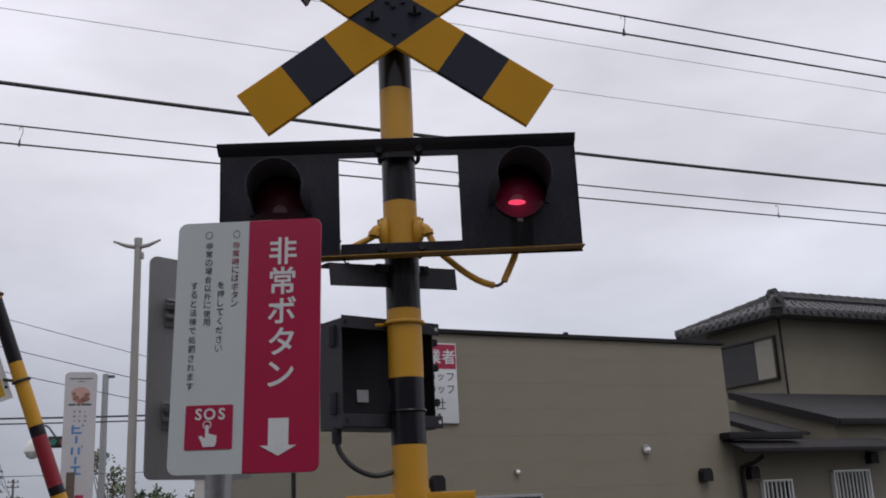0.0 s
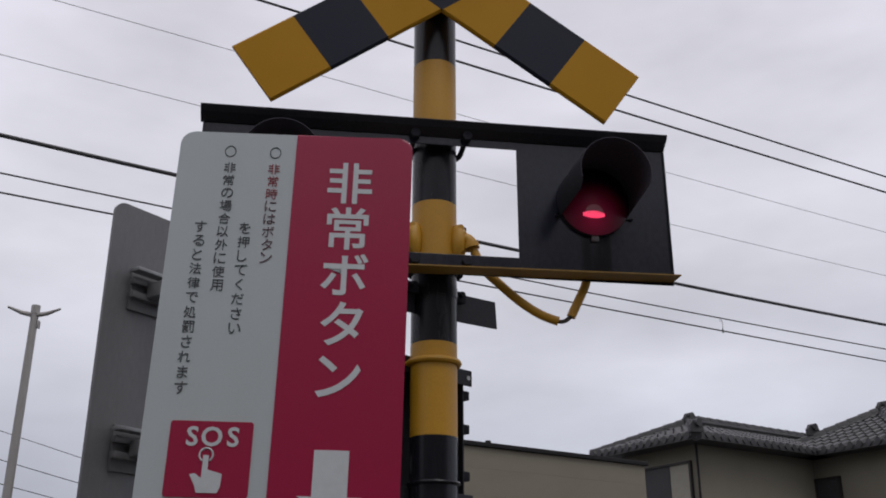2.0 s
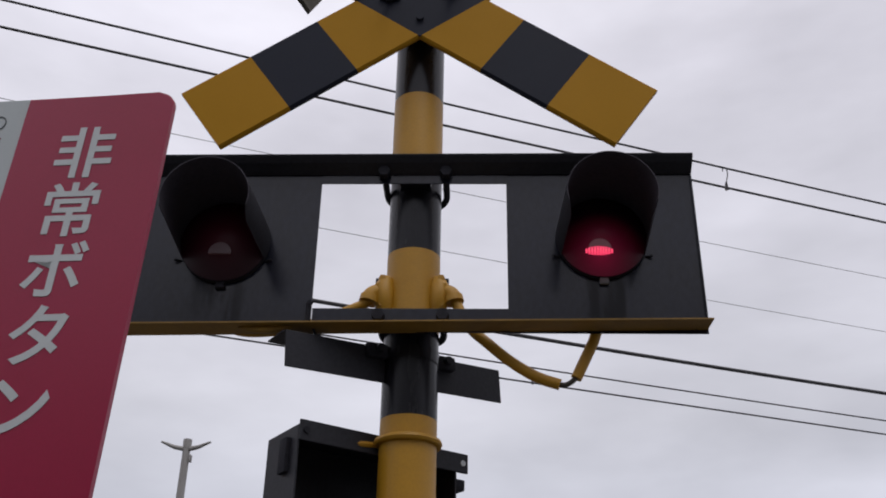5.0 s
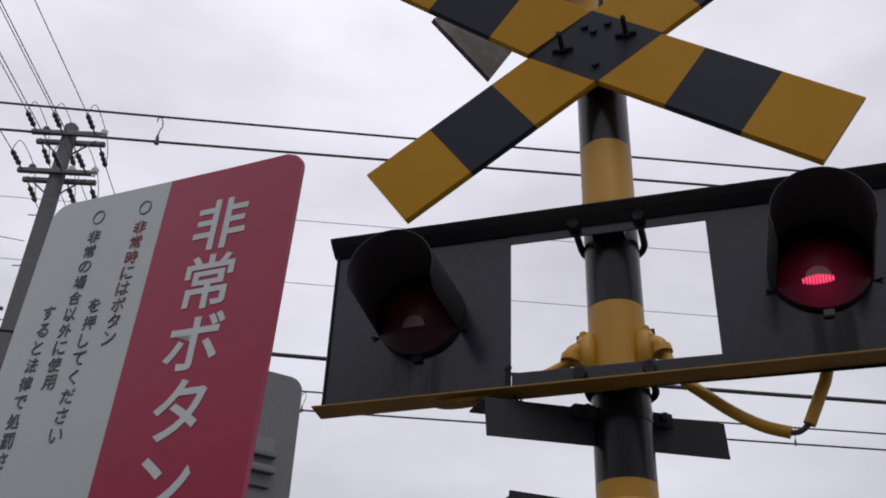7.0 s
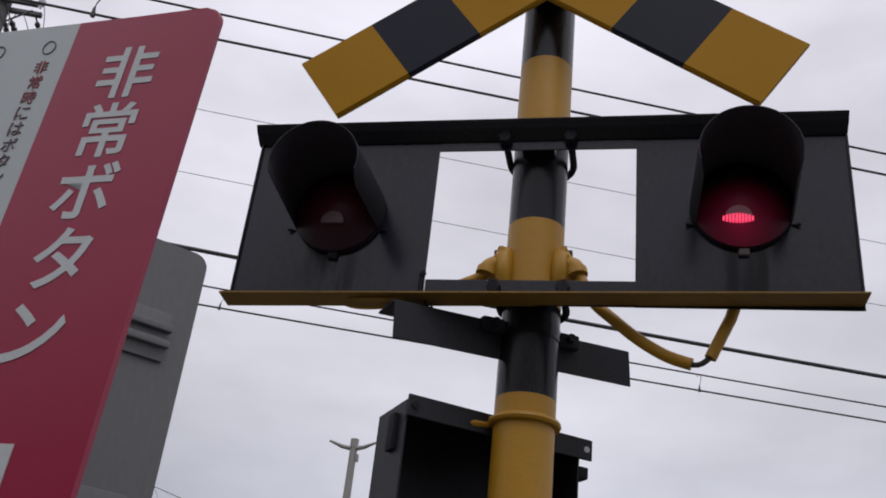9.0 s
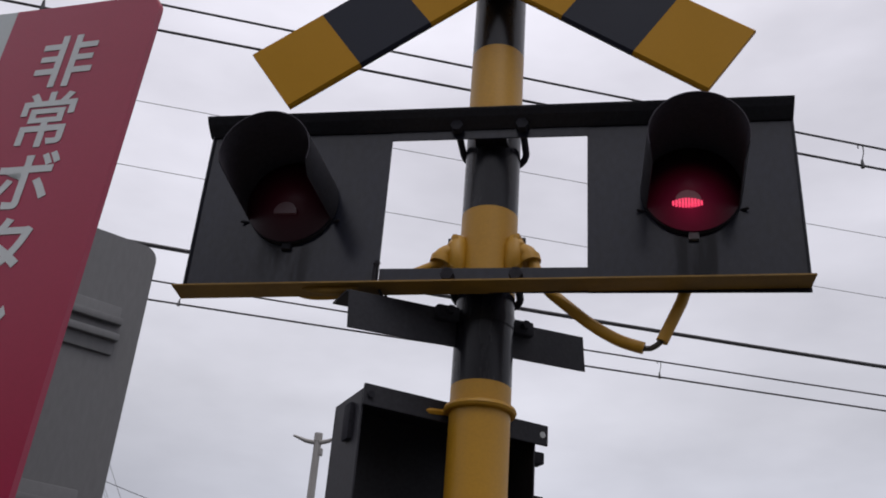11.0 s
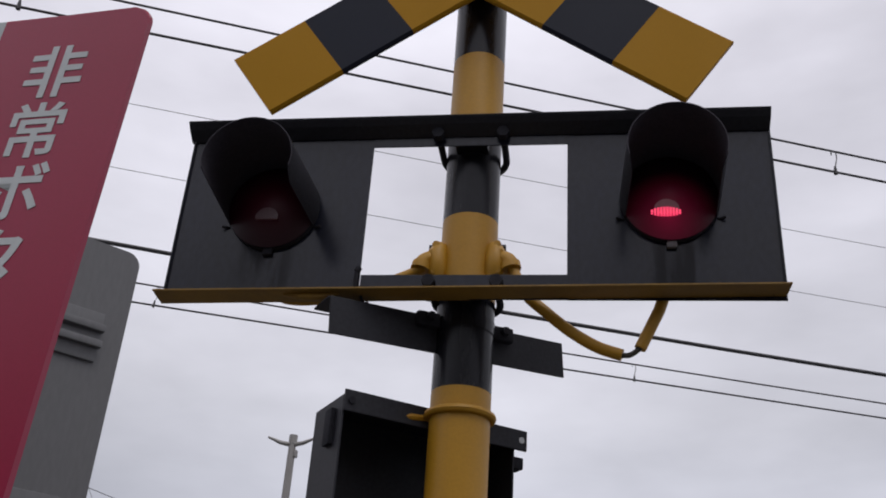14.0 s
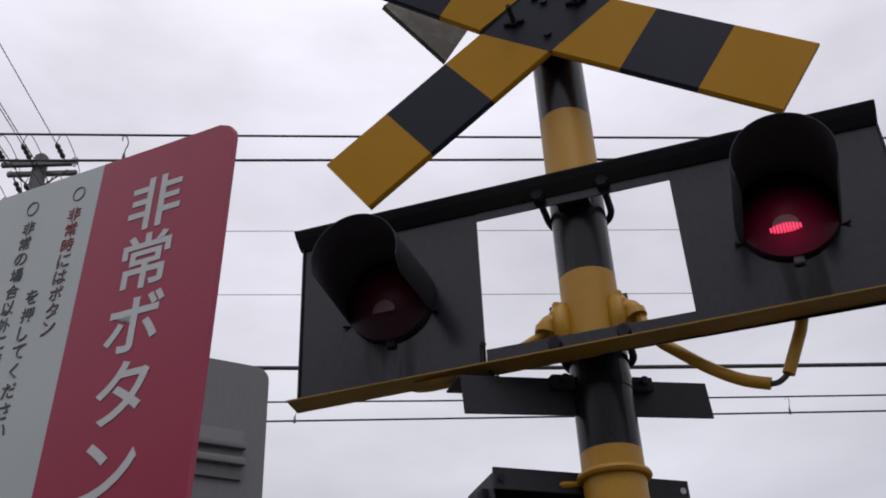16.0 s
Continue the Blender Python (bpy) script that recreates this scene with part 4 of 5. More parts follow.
for i in range(8):
    bm = bmesh.new()
    d = AX * (1 if i % 2 else -1)
    tube(bm, [d * 0.1 + Vector((0, 0, 9.8 - 0.45 * i)), d * 0.26 + Vector((0, 0, 9.8 - 0.45 * i))], 0.009, 6)
    part("step_bolt", bm, ARM_STEEL, upole)
for z, rr in ((8.15, 0.03), (7.85, 0.022), (9.3, 0.006)):
    bm = bmesh.new()
    tube(bm, smooth_path([(-14, -9, z + 1.2), (-6, -4, z + 0.2), (-0.15, -0.1, z), ], 6), rr, 6)
    part("service_cable", bm, WIRE_DARK, upole)

# ---- street mast with two short arms ----
mast = thing("street_mast", pose(-4.697, 14.416, 0), "pale painted steel mast with two short arms at its top", "mast")
bm = bmesh.new()
tube(bm, [(0, 0, 0), (0, 0, 3), (0, 0, 6.58)], [0.085, 0.075, 0.062], 20)
part("pole", bm, MAST_PAINT, mast)
bm = bmesh.new()
tube(bm, [(0, 0, 6.44), (0, 0, 6.585)], 0.072, 20)
part("collar", bm, MAST_PAINT, mast)
for sgn in (-1, 1):
    bm = bmesh.new()
    tube(bm, [(sgn * 0.05, -0.02, 6.42), (sgn * 0.2, -0.05, 6.44), (sgn * 0.42, -0.09, 6.52)], [0.04, 0.035, 0.018], 10)
    part("arm", bm, MAST_PAINT, mast)
bm = bmesh.new()
box(bm, 0.06, 0.10, -0.05, 0.05, 6.2, 6.32, 0.01)
part("sensor", bm, MAST_PAINT, mast)

# ---- beige building ----
YAW_B = 24.7
hall = thing("siding_building", pose(-2.06, 12.22, 0, 0, 0, YAW_B), "single-storey building with beige horizontal siding and a dark roof edge", "building")
LEFT, LEN, TOP = 0.42, 9.22, 4.44
bm = bmesh.new()
box(bm, LEFT, LEN - 0.02, 0.03, 5.0, 0.0, TOP)
part("wall", bm, SIDING, hall)
bm = bmesh.new()
box(bm, LEFT - 0.08, LEN + 0.05, -0.06, 5.06, TOP + 0.005, TOP + 0.08, 0.01)
part("roof_edge", bm, FLASHING, hall, "dark metal roof edge")
bm = bmesh.new()
tube(bm, [(5.63, 0.1, TOP + 0.08), (5.63, 0.1, TOP + 0.14)], 0.05, 10)
part("roof_vent", bm, FLASHING, hall)
course = bmesh.new()
box(course, 0.0, LEN - LEFT, 0.0, 0.03, 0.0, 0.4525, 0.0015)
first = part("siding_panel", course, SIDING, hall, smooth=False)
first.location = (LEFT, 0.0, 0.0)
for row in range(1, 10):
    z0 = row * 0.4535
    p = new("siding_panel", first.data)
    p.parent = hall
    p.location, p.scale = (LEFT, 0.0008 * (row % 2), z0), (1, 1, min(1.0, (TOP - z0) / 0.4525))
bm = bmesh.new()
box(bm, LEFT - 0.05, LEFT, -0.012, 0.06, 0, TOP, 0.004)
part("corner_trim", bm, FLASHING, hall)


def wall_lamp(u, z, r):
    bm = bmesh.new()
    tube(bm, [(u, 0, z + 0.01), (u, -0.05, z + 0.01)], r * 1.05, 16)
    lamp = part("wall_lamp", bm, STEEL, hall)
    bm = bmesh.new()
    tube(bm, [(u, -0.04, z), (u, -0.06, z - r * 0.5), (u, -0.06, z - r)], [r, r * 0.9, r * 0.4], 16)
    part("glass", bm, OPAL, lamp)


def vent_hood(u, z, owner, v=0.0):
    bm = bmesh.new()
    m = Matrix.Translation((u, v, z))
    prism(bm, [(-0.11, -0.12), (0.11, -0.12), (0.11, 0.06), (0.06, 0.12), (-0.06, 0.12), (-0.11, 0.06)], -0.16, 0.0, m)
    part("vent_hood", bm, FLASHING, owner, "black metal vent hood")


wall_lamp(7.11, 2.45, 0.075)
wall_lamp(4.34, 2.11, 0.045)
vent_hood(2.79, 1.97, hall)
vent_hood(8.40, 1.96, hall)
win = bmesh.new()
for a in ((3.4, 4.82, -0.03, 0.02, 1.69, 1.74), (3.4, 3.45, -0.03, 0.02, 0.75, 1.69), (4.77, 4.82, -0.03, 0.02, 0.75, 1.69), (4.07, 4.13, -0.025, 0.02, 0.75, 1.69), (3.4, 4.82, -0.04, 0.02, 0.7, 0.75)):
    box(win, *a, 0.004)
win = part("window", win, STEEL, hall)
for a, b in ((3.45, 4.07), (4.13, 4.77)):
    bm = bmesh.new()
    box(bm, a, b, -0.01, -0.004, 0.75, 1.69)
    part("pane", bm, DARK_GLASS, win)
# notice board on the wall
notice = thing("wall_notice", pose(-2.06, 12.22, 0, 0, 0, YAW_B) @ Matrix.Translation((2.825, -0.03, 3.6)), "white notice board with a red heading on the building", "sign")
bm = bmesh.new()
box(bm, -0.44, 0.44, -0.02, 0.03, -0.67, 0.67, 0.006)
part("board", bm, PANEL_WHITE, notice)
bm = bmesh.new()
box(bm, -0.425, 0.425, -0.024, -0.018, 0.235, 0.65)
part("heading_field", bm, RED_SIGN, notice, "red heading field")
part("heading_lettering", writing([("業", 0.02, 0.44, 0.25, 0.26), ("者", 0.29, 0.44, 0.25, 0.26)], -0.025, 0.003, 0.02), LETTER_WHITE, notice, smooth=False)
for row in ([("ッ", 0.13, 0.09, 0.13, 0.11), ("フ", 0.31, 0.1, 0.15, 0.13)], [("ッ", 0.13, -0.12, 0.13, 0.11), ("フ", 0.31, -0.11, 0.15, 0.13)], [("社", 0.1, -0.35, 0.2, 0.2)]):
    part("line_lettering", writing(row, -0.021, 0.003, 0.01), LETTER_DARK, notice, smooth=False)
bm = bmesh.new()
for a, b, z in ((-0.35, 0.0, -0.55), (0.04, 0.1, -0.55), (-0.38, 0.02, 0.1), (-0.38, 0.02, -0.1), (-0.38, -0.05, -0.35)):
    box(bm, a, b, -0.0225, -0.019, z - 0.04, z + 0.04)
tagged(part("unread_lines", bm, LETTER_DARK, notice, smooth=False), kind="stuff")

# ---- house with a tiled roof ----
house = thing("tiled_house", pose(9.75, 21.72, 0, 0, 0, YAW_B), "two-storey house with sand stucco walls and grey tiled hip roofs", "house")


def hip_roof(u0, u1, v0, v1, eave, rise, over=0.6, ends=(0, 1, 2, 3), shift=0.0, ridge_v=None):
    """A hip roof with round tile ribs, eave discs, hip and ridge caps."""
    a, b, c, d = u0 - over, u1 + over, v0 - over, v1 + over
    half = (d - c) / 2
    r0, r1, rv = a + half + shift, b - half, (c + d) / 2 if ridge_v is None else ridge_v
    if r0 > r1:
        r0 = r1 = (a + b) / 2
    zt = eave + rise
    bm = bmesh.new()
    E = [Vector(p) for p in ((a, c, eave), (b, c, eave), (b, d, eave), (a, d, eave))]
    T = [Vector((r0, rv, zt)), Vector((r1, rv, zt))]
    vs = [bm.verts.new(p) for p in E] + [bm.verts.new(p) for p in T]
    low = [bm.verts.new(p - Vector((0, 0, 0.12))) for p in E]
    for f in ((0, 1, 5, 4), (1, 2, 5), (2, 3, 4, 5), (3, 0, 4)):
        bm.faces.new([vs[i] for i in f])
    for i in range(4):
        bm.faces.new((vs[i], low[i], low[(i + 1) % 4], vs[(i + 1) % 4]))
    bm.faces.new(low)
    roof = part("roof", bm, [TILE], house, "grey smoked tile hip roof", smooth=False)
    ribs = bmesh.new()
    step = 0.27
    for e0, e1, full, s0, s1, inward in ((E[0], E[1], rv - c, r0 - a, b - r1, Vector((0, 1, 0))), (E[3], E[0], r0 - a, d - rv, rv - c, Vector((1, 0, 0)))):
        n = int((e1 - e0).length / step)
        side = (e1 - e0).normalized()
        for i in range(n):
            p = e0 + side * (step * (i + 0.5))
            run = full * min(1.0, (p - e0).length / s0, (e1 - p).length / s1)
            steps = max(1, int(run / 0.3))
            for j in range(steps):
                f0, f1 = run * j / steps, run * (j + 1) / steps
                A = p + inward * f0 + Vector((0, 0, rise * f0 / full + 0.012))
                B = p + inward * f1 + Vector((0, 0, rise * f1 / full - 0.008))
                tube(ribs, [A, B], [0.085, 0.078], 8, caps=(j == 0))
            disc = p + Vector((0, 0, 0.0))
            tube(ribs, [disc - inward * 0.04, disc + inward * 0.02], 0.09, 8)
    tagged(part("tile_ribs", ribs, TILE, roof), kind="stuff")
    for p, q in ((E[0], T[0]), (E[1], T[1]), (T[0], T[1]), (E[3], T[0])):
        if (q - p).length < 0.2:
            continue
        bm = bmesh.new()
        k = max(2, int((q - p).length / 0.35))
        lift = 0.2 if abs(q.z - p.z) < 0.01 else 0.13
        slim = 1.0 if lift > 0.15 else 0.25
        for j in range(k):
            A, B = p.lerp(q, j / k), p.lerp(q, (j + 1) / k)
            tube(bm, [A + Vector((0, 0, lift * (slim + (1 - slim) * j / k))), B + Vector((0, 0, lift * (slim + (1 - slim) * (j + 1) / k) - 0.01))], [0.115, 0.105], 8)
        tube(bm, [p + Vector((0, 0, lift * slim - 0.09)), q + Vector((0, 0, lift - 0.09))], 0.14, 8)
        part("ridge_cap", bm, TILE_SHADED, roof)
    for p in [(E[0], E[1], T[0], T[1], T[0].lerp(E[3], 0.55) + Vector((0, 0, 0.1)))[k] for k in ends]:
        bm = bmesh.new()
        prism(bm, [(-0.17, 0.0), (0.17, 0.0), (0.17, 0.18), (0.08, 0.29), (-0.08, 0.29), (-0.17, 0.18)], -0.08, 0.08, Matrix.Translation(p + Vector((0, 0, 0.02))) @ pose(0, 0, 0, 0, 0, -25))
        tube(bm, [p + Vector((0, -0.14, 0.25)), p + Vector((0, 0.1, 0.25))], 0.1, 10)
        part("ridge_ornament", bm, TILE_SHADED, roof)


def house_block(u0, u1, v0, v1, z0, z1):
    bm = bmesh.new()
    box(bm, u0, u1, v0, v1, z0, z1)
    part("wall", bm, STUCCO, house, smooth=False)
    bm = bmesh.new()
    box(bm, u0 - 0.5, u1 + 0.5, v0 - 0.5, v1 + 0.5, z1 - 0.02, z1 + 0.05)
    part("eave_board", bm, FLASHING, house, smooth=False)


house_block(0.0, 4.6, 0.0, 2.7, 0.0, 5.98)
hip_roof(0.0, 11.0, 0.0, 2.7, 6.06, 0.69, ends=(0, 2), shift=-0.1, ridge_v=1.3)
house_block(4.62, 11.2, -2.75, 2.6, 0.0, 5.98)
hip_roof(4.62, 11.2, -2.75, 0.85, 6.06, 1.26, ends=(0, 1, 2, 3, 4), shift=0.35)


def house_window(cu, v0, v1, z0, z1, panes):
    """A window in the wall that faces away from the street: frame and panes."""
    bm = bmesh.new()
    for a in ((v0, v1, z1 - 0.06, z1), (v0, v1, z0, z0 + 0.06), (v0, v0 + 0.06, z0, z1), (v1 - 0.06, v1, z0, z1)):
        box(bm, cu - 0.09, cu + 0.02, a[0], a[1], a[2], a[3], 0.005)
    w = part("window", bm, FRAME_DARK, house)
    for a, b, mt in panes:
        bm = bmesh.new()
        box(bm, cu - 0.05, cu - 0.004, a, b, z0 + 0.06, z1 - 0.06)
        part("pane", bm, mt, w)


house_window(0.0, 0.17, 2.6, 4.41, 5.55, ((0.23, 0.9, BLIND), (0.92, 2.54, SHUTTER)))
house_window(4.62, -0.80, 0.0, 4.1, 5.42, ((-0.74, -0.06, SHUTTER),))
for u, v, z0, z1 in ((-0.04, -0.05, 3.85, 5.98), (4.56, -2.81, 3.0, 5.98)):
    bm = bmesh.new()
    tube(bm, [(u, v, z0), (u, v, z1)], 0.03, 10)
    part("downpipe", bm, FLASHING, house)
# lower front wing under a sloping metal roof
bm = bmesh.new()
vs = [bm.verts.new(p) for p in ((-1.8, 0.0, 0.0), (-1.8, -2.95, 0.0), (-1.8, -2.95, 2.95), (-1.8, 0.0, 3.87), (4.6, 0.0, 0.0), (4.6, -2.95, 0.0), (4.6, -2.95, 2.95), (4.6, 0.0, 3.87))]
for f in ((0, 1, 2, 3), (4, 5, 6, 7), (1, 5, 6, 2), (0, 4, 5, 1), (3, 2, 6, 7), (0, 3, 7, 4)):
    bm.faces.new([vs[i] for i in f])
part("wing_wall", bm, STUCCO, house, smooth=False)


def slope_slab(name, u0, u1, v0, z0, v1, z1, thick, mat, label=""):
    bm = bmesh.new()
    vs = [bm.verts.new(p) for p in ((u0, v0, z0), (u1, v0, z0), (u1, v1, z1), (u0, v1, z1), (u0, v0, z0 - thick), (u1, v0, z0 - thick), (u1, v1, z1 - thick), (u0, v1, z1 - thick))]
    for f in ((0, 1, 2, 3), (4, 5, 6, 7), (0, 1, 5, 4), (1, 2, 6, 5), (2, 3, 7, 6), (3, 0, 4, 7)):
        bm.faces.new([vs[i] for i in f])
    return part(name, bm, mat, house, label, smooth=False)


slope_slab("wing_roof", -1.95, 4.6, 0.0, 4.02, -3.15, 3.08, 0.05, ROOF_METAL, "grey metal sloping roof")
slope_slab("verge_board", -2.0, -1.955, 0.0, 4.03, -3.2, 3.07, 0.17, FLASHING)
slope_slab("lower_roof", -3.1, -1.99, -0.1, 3.55, -2.4, 2.85, 0.06, ROOF_METAL, "grey metal lower roof")
slope_slab("verge_board", -3.15, -3.105, -0.1, 3.56, -2.4, 2.86, 0.12, FLASHING)
bm = bmesh.new()
box(bm, -1.95, 4.6, -3.24, -3.16, 2.93, 3.06, 0.02)
part("gutter", bm, FLASHING, house)
bm = bmesh.new()
tube(bm, [(1.2, -3.2, 2.9), (1.2, -3.0, 2.8), (1.2, -3.0, 0.0)], 0.04, 10)
part("downpipe", bm, STUCCO, house)

# ---- low annex beside the siding building ----
annex = thing("low_annex", pose(-2.06, 12.22, 0, 0, 0, YAW_B), "low stucco annex with a dark canopy roof and grilled windows", "annex")
bm = bmesh.new()
box(bm, LEN + 0.02, 13.6, 0.05, 2.2, 0.0, 2.5)
part("wall", bm, STUCCO, annex, smooth=False)
bm = bmesh.new()
box(bm, 8.9, 10.78, -0.3, -0.02, 2.6, 2.73, 0.012)
part("canopy_ridge", bm, FLASHING, annex, "dark metal ridge cap")
bm = bmesh.new()
vs = [bm.verts.new(p) for p in ((8.95, -0.02, 2.6), (13.6, 0.3, 2.62), (13.6, -0.55, 2.40), (8.9, -0.62, 2.40), (8.95, -0.02, 2.55), (13.6, 0.3, 2.57), (13.6, -0.55, 2.35), (8.9, -0.62, 2.35))]
for f in ((0, 1, 2, 3), (4, 5, 6, 7), (0, 1, 5, 4), (1, 2, 6, 5), (2, 3, 7, 6), (3, 0, 4, 7)):
    bm.faces.new([vs[i] for i in f])
part("canopy_roof", bm, FLASHING, annex, "dark metal canopy roof", smooth=False)
bm = bmesh.new()
box(bm, 8.85, 13.6, -0.7, -0.62, 2.31, 2.40, 0.02)
part("gutter", bm, FLASHING, annex)
bm = bmesh.new()
tube(bm, smooth_path([(9.36, -0.66, 2.28), (9.36, -0.4, 2.16), (9.36, -0.06, 2.08), (9.36, -0.03, 1.9), (9.36, -0.03, 0.0)], 3), 0.042, 10)
part("downpipe", bm, FLASHING, annex)
vent_hood(9.62, 1.97, annex, 0.05)
vent_hood(12.95, 2.2, annex, 0.05)
for u0, u1, zt in ((9.83, 10.6, 1.83), (11.75, 12.8, 1.97)):
    bm = bmesh.new()
    for a in ((u0, u1, zt - 0.04, zt), (u0, u1, zt - 1.0, zt - 0.96), (u0, u0 + 0.04, zt - 1.0, zt), (u1 - 0.04, u1, zt - 1.0, zt)):
        box(bm, a[0], a[1], -0.06, 0.05, a[2], a[3], 0.005)
    g = part("grille", bm, GRILLE_WHITE, annex, "white window grille")
    n = int((u1 - u0) / 0.105)
    for i in range(1, n):
        bm = bmesh.new()
        u = u0 + (u1 - u0) * i / n
        box(bm, u - 0.013, u + 0.013, -0.06, -0.03, zt - 0.97, zt - 0.03, 0.003)
        part("grille_bar", bm, GRILLE_WHITE, g)
    bm = bmesh.new()
    box(bm, u0 + 0.04, u1 - 0.04, 0.03, 0.045, zt - 0.96, zt - 0.04)
    part("pane", bm, DARK_GLASS, g)

# ---- crossing gate arm with a striped flag ----
G0 = Vector((-1.46, 1.90, 0.93))
GATE_LIFT = radians(70.5)
GD = Vector((-0.9398 * math.cos(GATE_LIFT), -0.3417 * math.cos(GATE_LIFT), math.sin(GATE_LIFT)))
gate = thing("crossing_gate", pose(G0.x, G0.y, 0), "raised crossing gate arm in yellow, black and red bands", "crossing gate")
up_z = lambda z: tuple((GD * ((z - 0.93) / GD.z) + Vector((0, 0, 0.93)))[:])
bands = [(0.8, 1.05, YELLOW), (1.05, 1.35, BLACK_ENAMEL), (1.35, 1.65, YELLOW), (1.65, 1.69, BLACK_ENAMEL), (1.69, 1.93, ARM_RED), (1.93, 1.98, BLACK_ENAMEL), (1.98, 2.29, YELLOW), (2.29, 2.6, BLACK_ENAMEL), (2.6, 2.9, YELLOW), (2.9, 3.2, BLACK_ENAMEL), (3.2, 3.35, YELLOW)]
bm = bmesh.new()
tube(bm, [up_z(0.8), up_z(3.35)], [0.036, 0.026], 18)
arm = part("arm", bm, YELLOW, gate)
for z0, z1, mt in bands:
    bm = bmesh.new()
    tube(bm, [up_z(z0), up_z(z1)], [0.041 - 0.004 * (z0 - 0.8), 0.041 - 0.004 * (z1 - 0.8)], 18)
    part("painted_band", bm, mt, arm)
bm = bmesh.new()
box(bm, -0.05, 0.45, -0.15, 0.25, 0.0, 1.15, 0.02)
part("drive_box", bm, YELLOW, gate, "yellow gate drive cabinet")
bm = bmesh.new()
tube(bm, [(0.1, -0.2, 0.93), (0.1, -0.05, 0.93)], 0.1, 18)
part("hub", bm, BLACK_ENAMEL, gate)
for z in (2.2, 2.62, 2.95):
    bm = bmesh.new()
    c = Vector(up_z(z))
    s1, s2 = GD.orthogonal().normalized(), GD.cross(GD.orthogonal()).normalized()
    tube(bm, [c + 0.04 * (math.cos(a) * s1 + math.sin(a) * s2) for a in np.linspace(0, 2 * math.pi, 20)], 0.007, 6)
    tube(bm, [c - Vector((0.036, 0, 0)), c - Vector((0.085, 0.01, -0.01))], 0.008, 6)
    part("tie", bm, CABLE_BLACK, arm, "black tie round the arm")
FL = Vector((-0.86, -0.02, 0.0))
FL = (FL - GD * FL.dot(GD)).normalized()
origin = Vector(up_z(2.14)) + FL * 0.062
FN = FL.cross(GD)
fm = Matrix((FL, FN, GD)).transposed().to_4x4()
fm.translation = origin + Vector((G0.x, G0.y, 0))
flag = thing("striped_flag", fm, "red and yellow diagonally striped flag tied to the gate arm", "flag")
FW, FH, HEM = 0.5, 0.95, 0.03
bm = bmesh.new()
for a in ((0, HEM, 0, FH), (HEM, FW, 0, 0.02), (HEM, FW, FH - 0.02, FH)):
    box(bm, a[0], a[1], -0.002, 0.002, a[2], a[3])
part("hem", bm, CLOTH_WHITE, flag, "white hem with eyelets", smooth=False)
for i in range(-7, 10):
    bm = bmesh.new()
    z0, th, sl = 0.115 * i, 0.115, 0.9
    pts = [(HEM, z0), (FW, z0 + sl * FW), (FW, z0 + th + sl * FW), (HEM, z0 + th)]
    prism(bm, pts, -0.0015, 0.0015)
    for co, no in (((0, 0, 0.02), (0, 0, -1)), ((0, 0, FH - 0.02), (0, 0, 1))):
        bmesh.ops.bisect_plane(bm, geom=bm.verts[:] + bm.edges[:] + bm.faces[:], plane_co=co, plane_no=no, clear_outer=True)
    if len(bm.faces) > 2:
        part("stripe", bm, CLOTH_RED if i % 2 else CLOTH_YELLOW, flag, smooth=False)
    else:
        bm.free()
for z in (0.06, 0.3, 0.48, 0.8):
    bm = bmesh.new()
    tube(bm, [(0.014, -0.005, z), (0.014, 0.005, z)], 0.008, 8)
    part("eyelet", bm, CABLE_BLACK, flag)

# ---- far street: pylon sign, lamps, poles, trees ----
pylon = thing("pylon_sign", pose(-9.08, 25.4, 0, 0, 0, 16), "tall white pylon sign with blue and pink print", "sign")
bm = bmesh.new()
prism(bm, [(-0.43, 1.2), (0.43, 1.2), (0.43, 5.78), (0.33, 5.86), (-0.33, 5.86), (-0.43, 5.78)], -0.12, 0.12)
part("panel", bm, PYLON_GREY, pylon)
bm = bmesh.new()
box(bm, -0.3, 0.3, -0.08, 0.08, 0.0, 1.2)
part("base", bm, STEEL, pylon)
bm = bmesh.new()
prism(bm, [(0.25 * math.cos(a) * (1 + 0.12 * math.sin(3 * a)), 5.2 + 0.24 * math.sin(a)) for a in np.linspace(0, 2 * math.pi, 25)[:-1]], -0.126, -0.11)
part("round_emblem", bm, PINK_PAINT, pylon)
for cx, cz, rr in ((-0.12, 5.12, 0.1), (0.13, 5.1, 0.11), (0.02, 5.04, 0.09), (0.17, 5.22, 0.07), (-0.17, 5.24, 0.06)):
    bm = bmesh.new()
    prism(bm, [(cx + rr * math.cos(a) * (1 + 0.2 * math.sin(2 * a + cx * 9)), cz + 0.7 * rr * math.sin(a)) for a in np.linspace(0, 2 * math.pi, 15)[:-1]], -0.130, -0.12)
    part("print_patch", bm, PRINT_BROWN, pylon)
bm = bmesh.new()
for x0, x1 in ((-0.31, -0.12), (-0.09, 0.0), (0.03, 0.3)):
    box(bm, x0, x1, -0.126, -0.11, 4.92, 4.97)
box(bm, -0.31, 0.31, -0.126, -0.11, 5.66, 5.685)
box(bm, -0.08, 0.1, -0.126, -0.11, 5.58, 5.6)
tagged(part("unread_lines", bm, LETTER_DARK, pylon, smooth=False), kind="stuff")
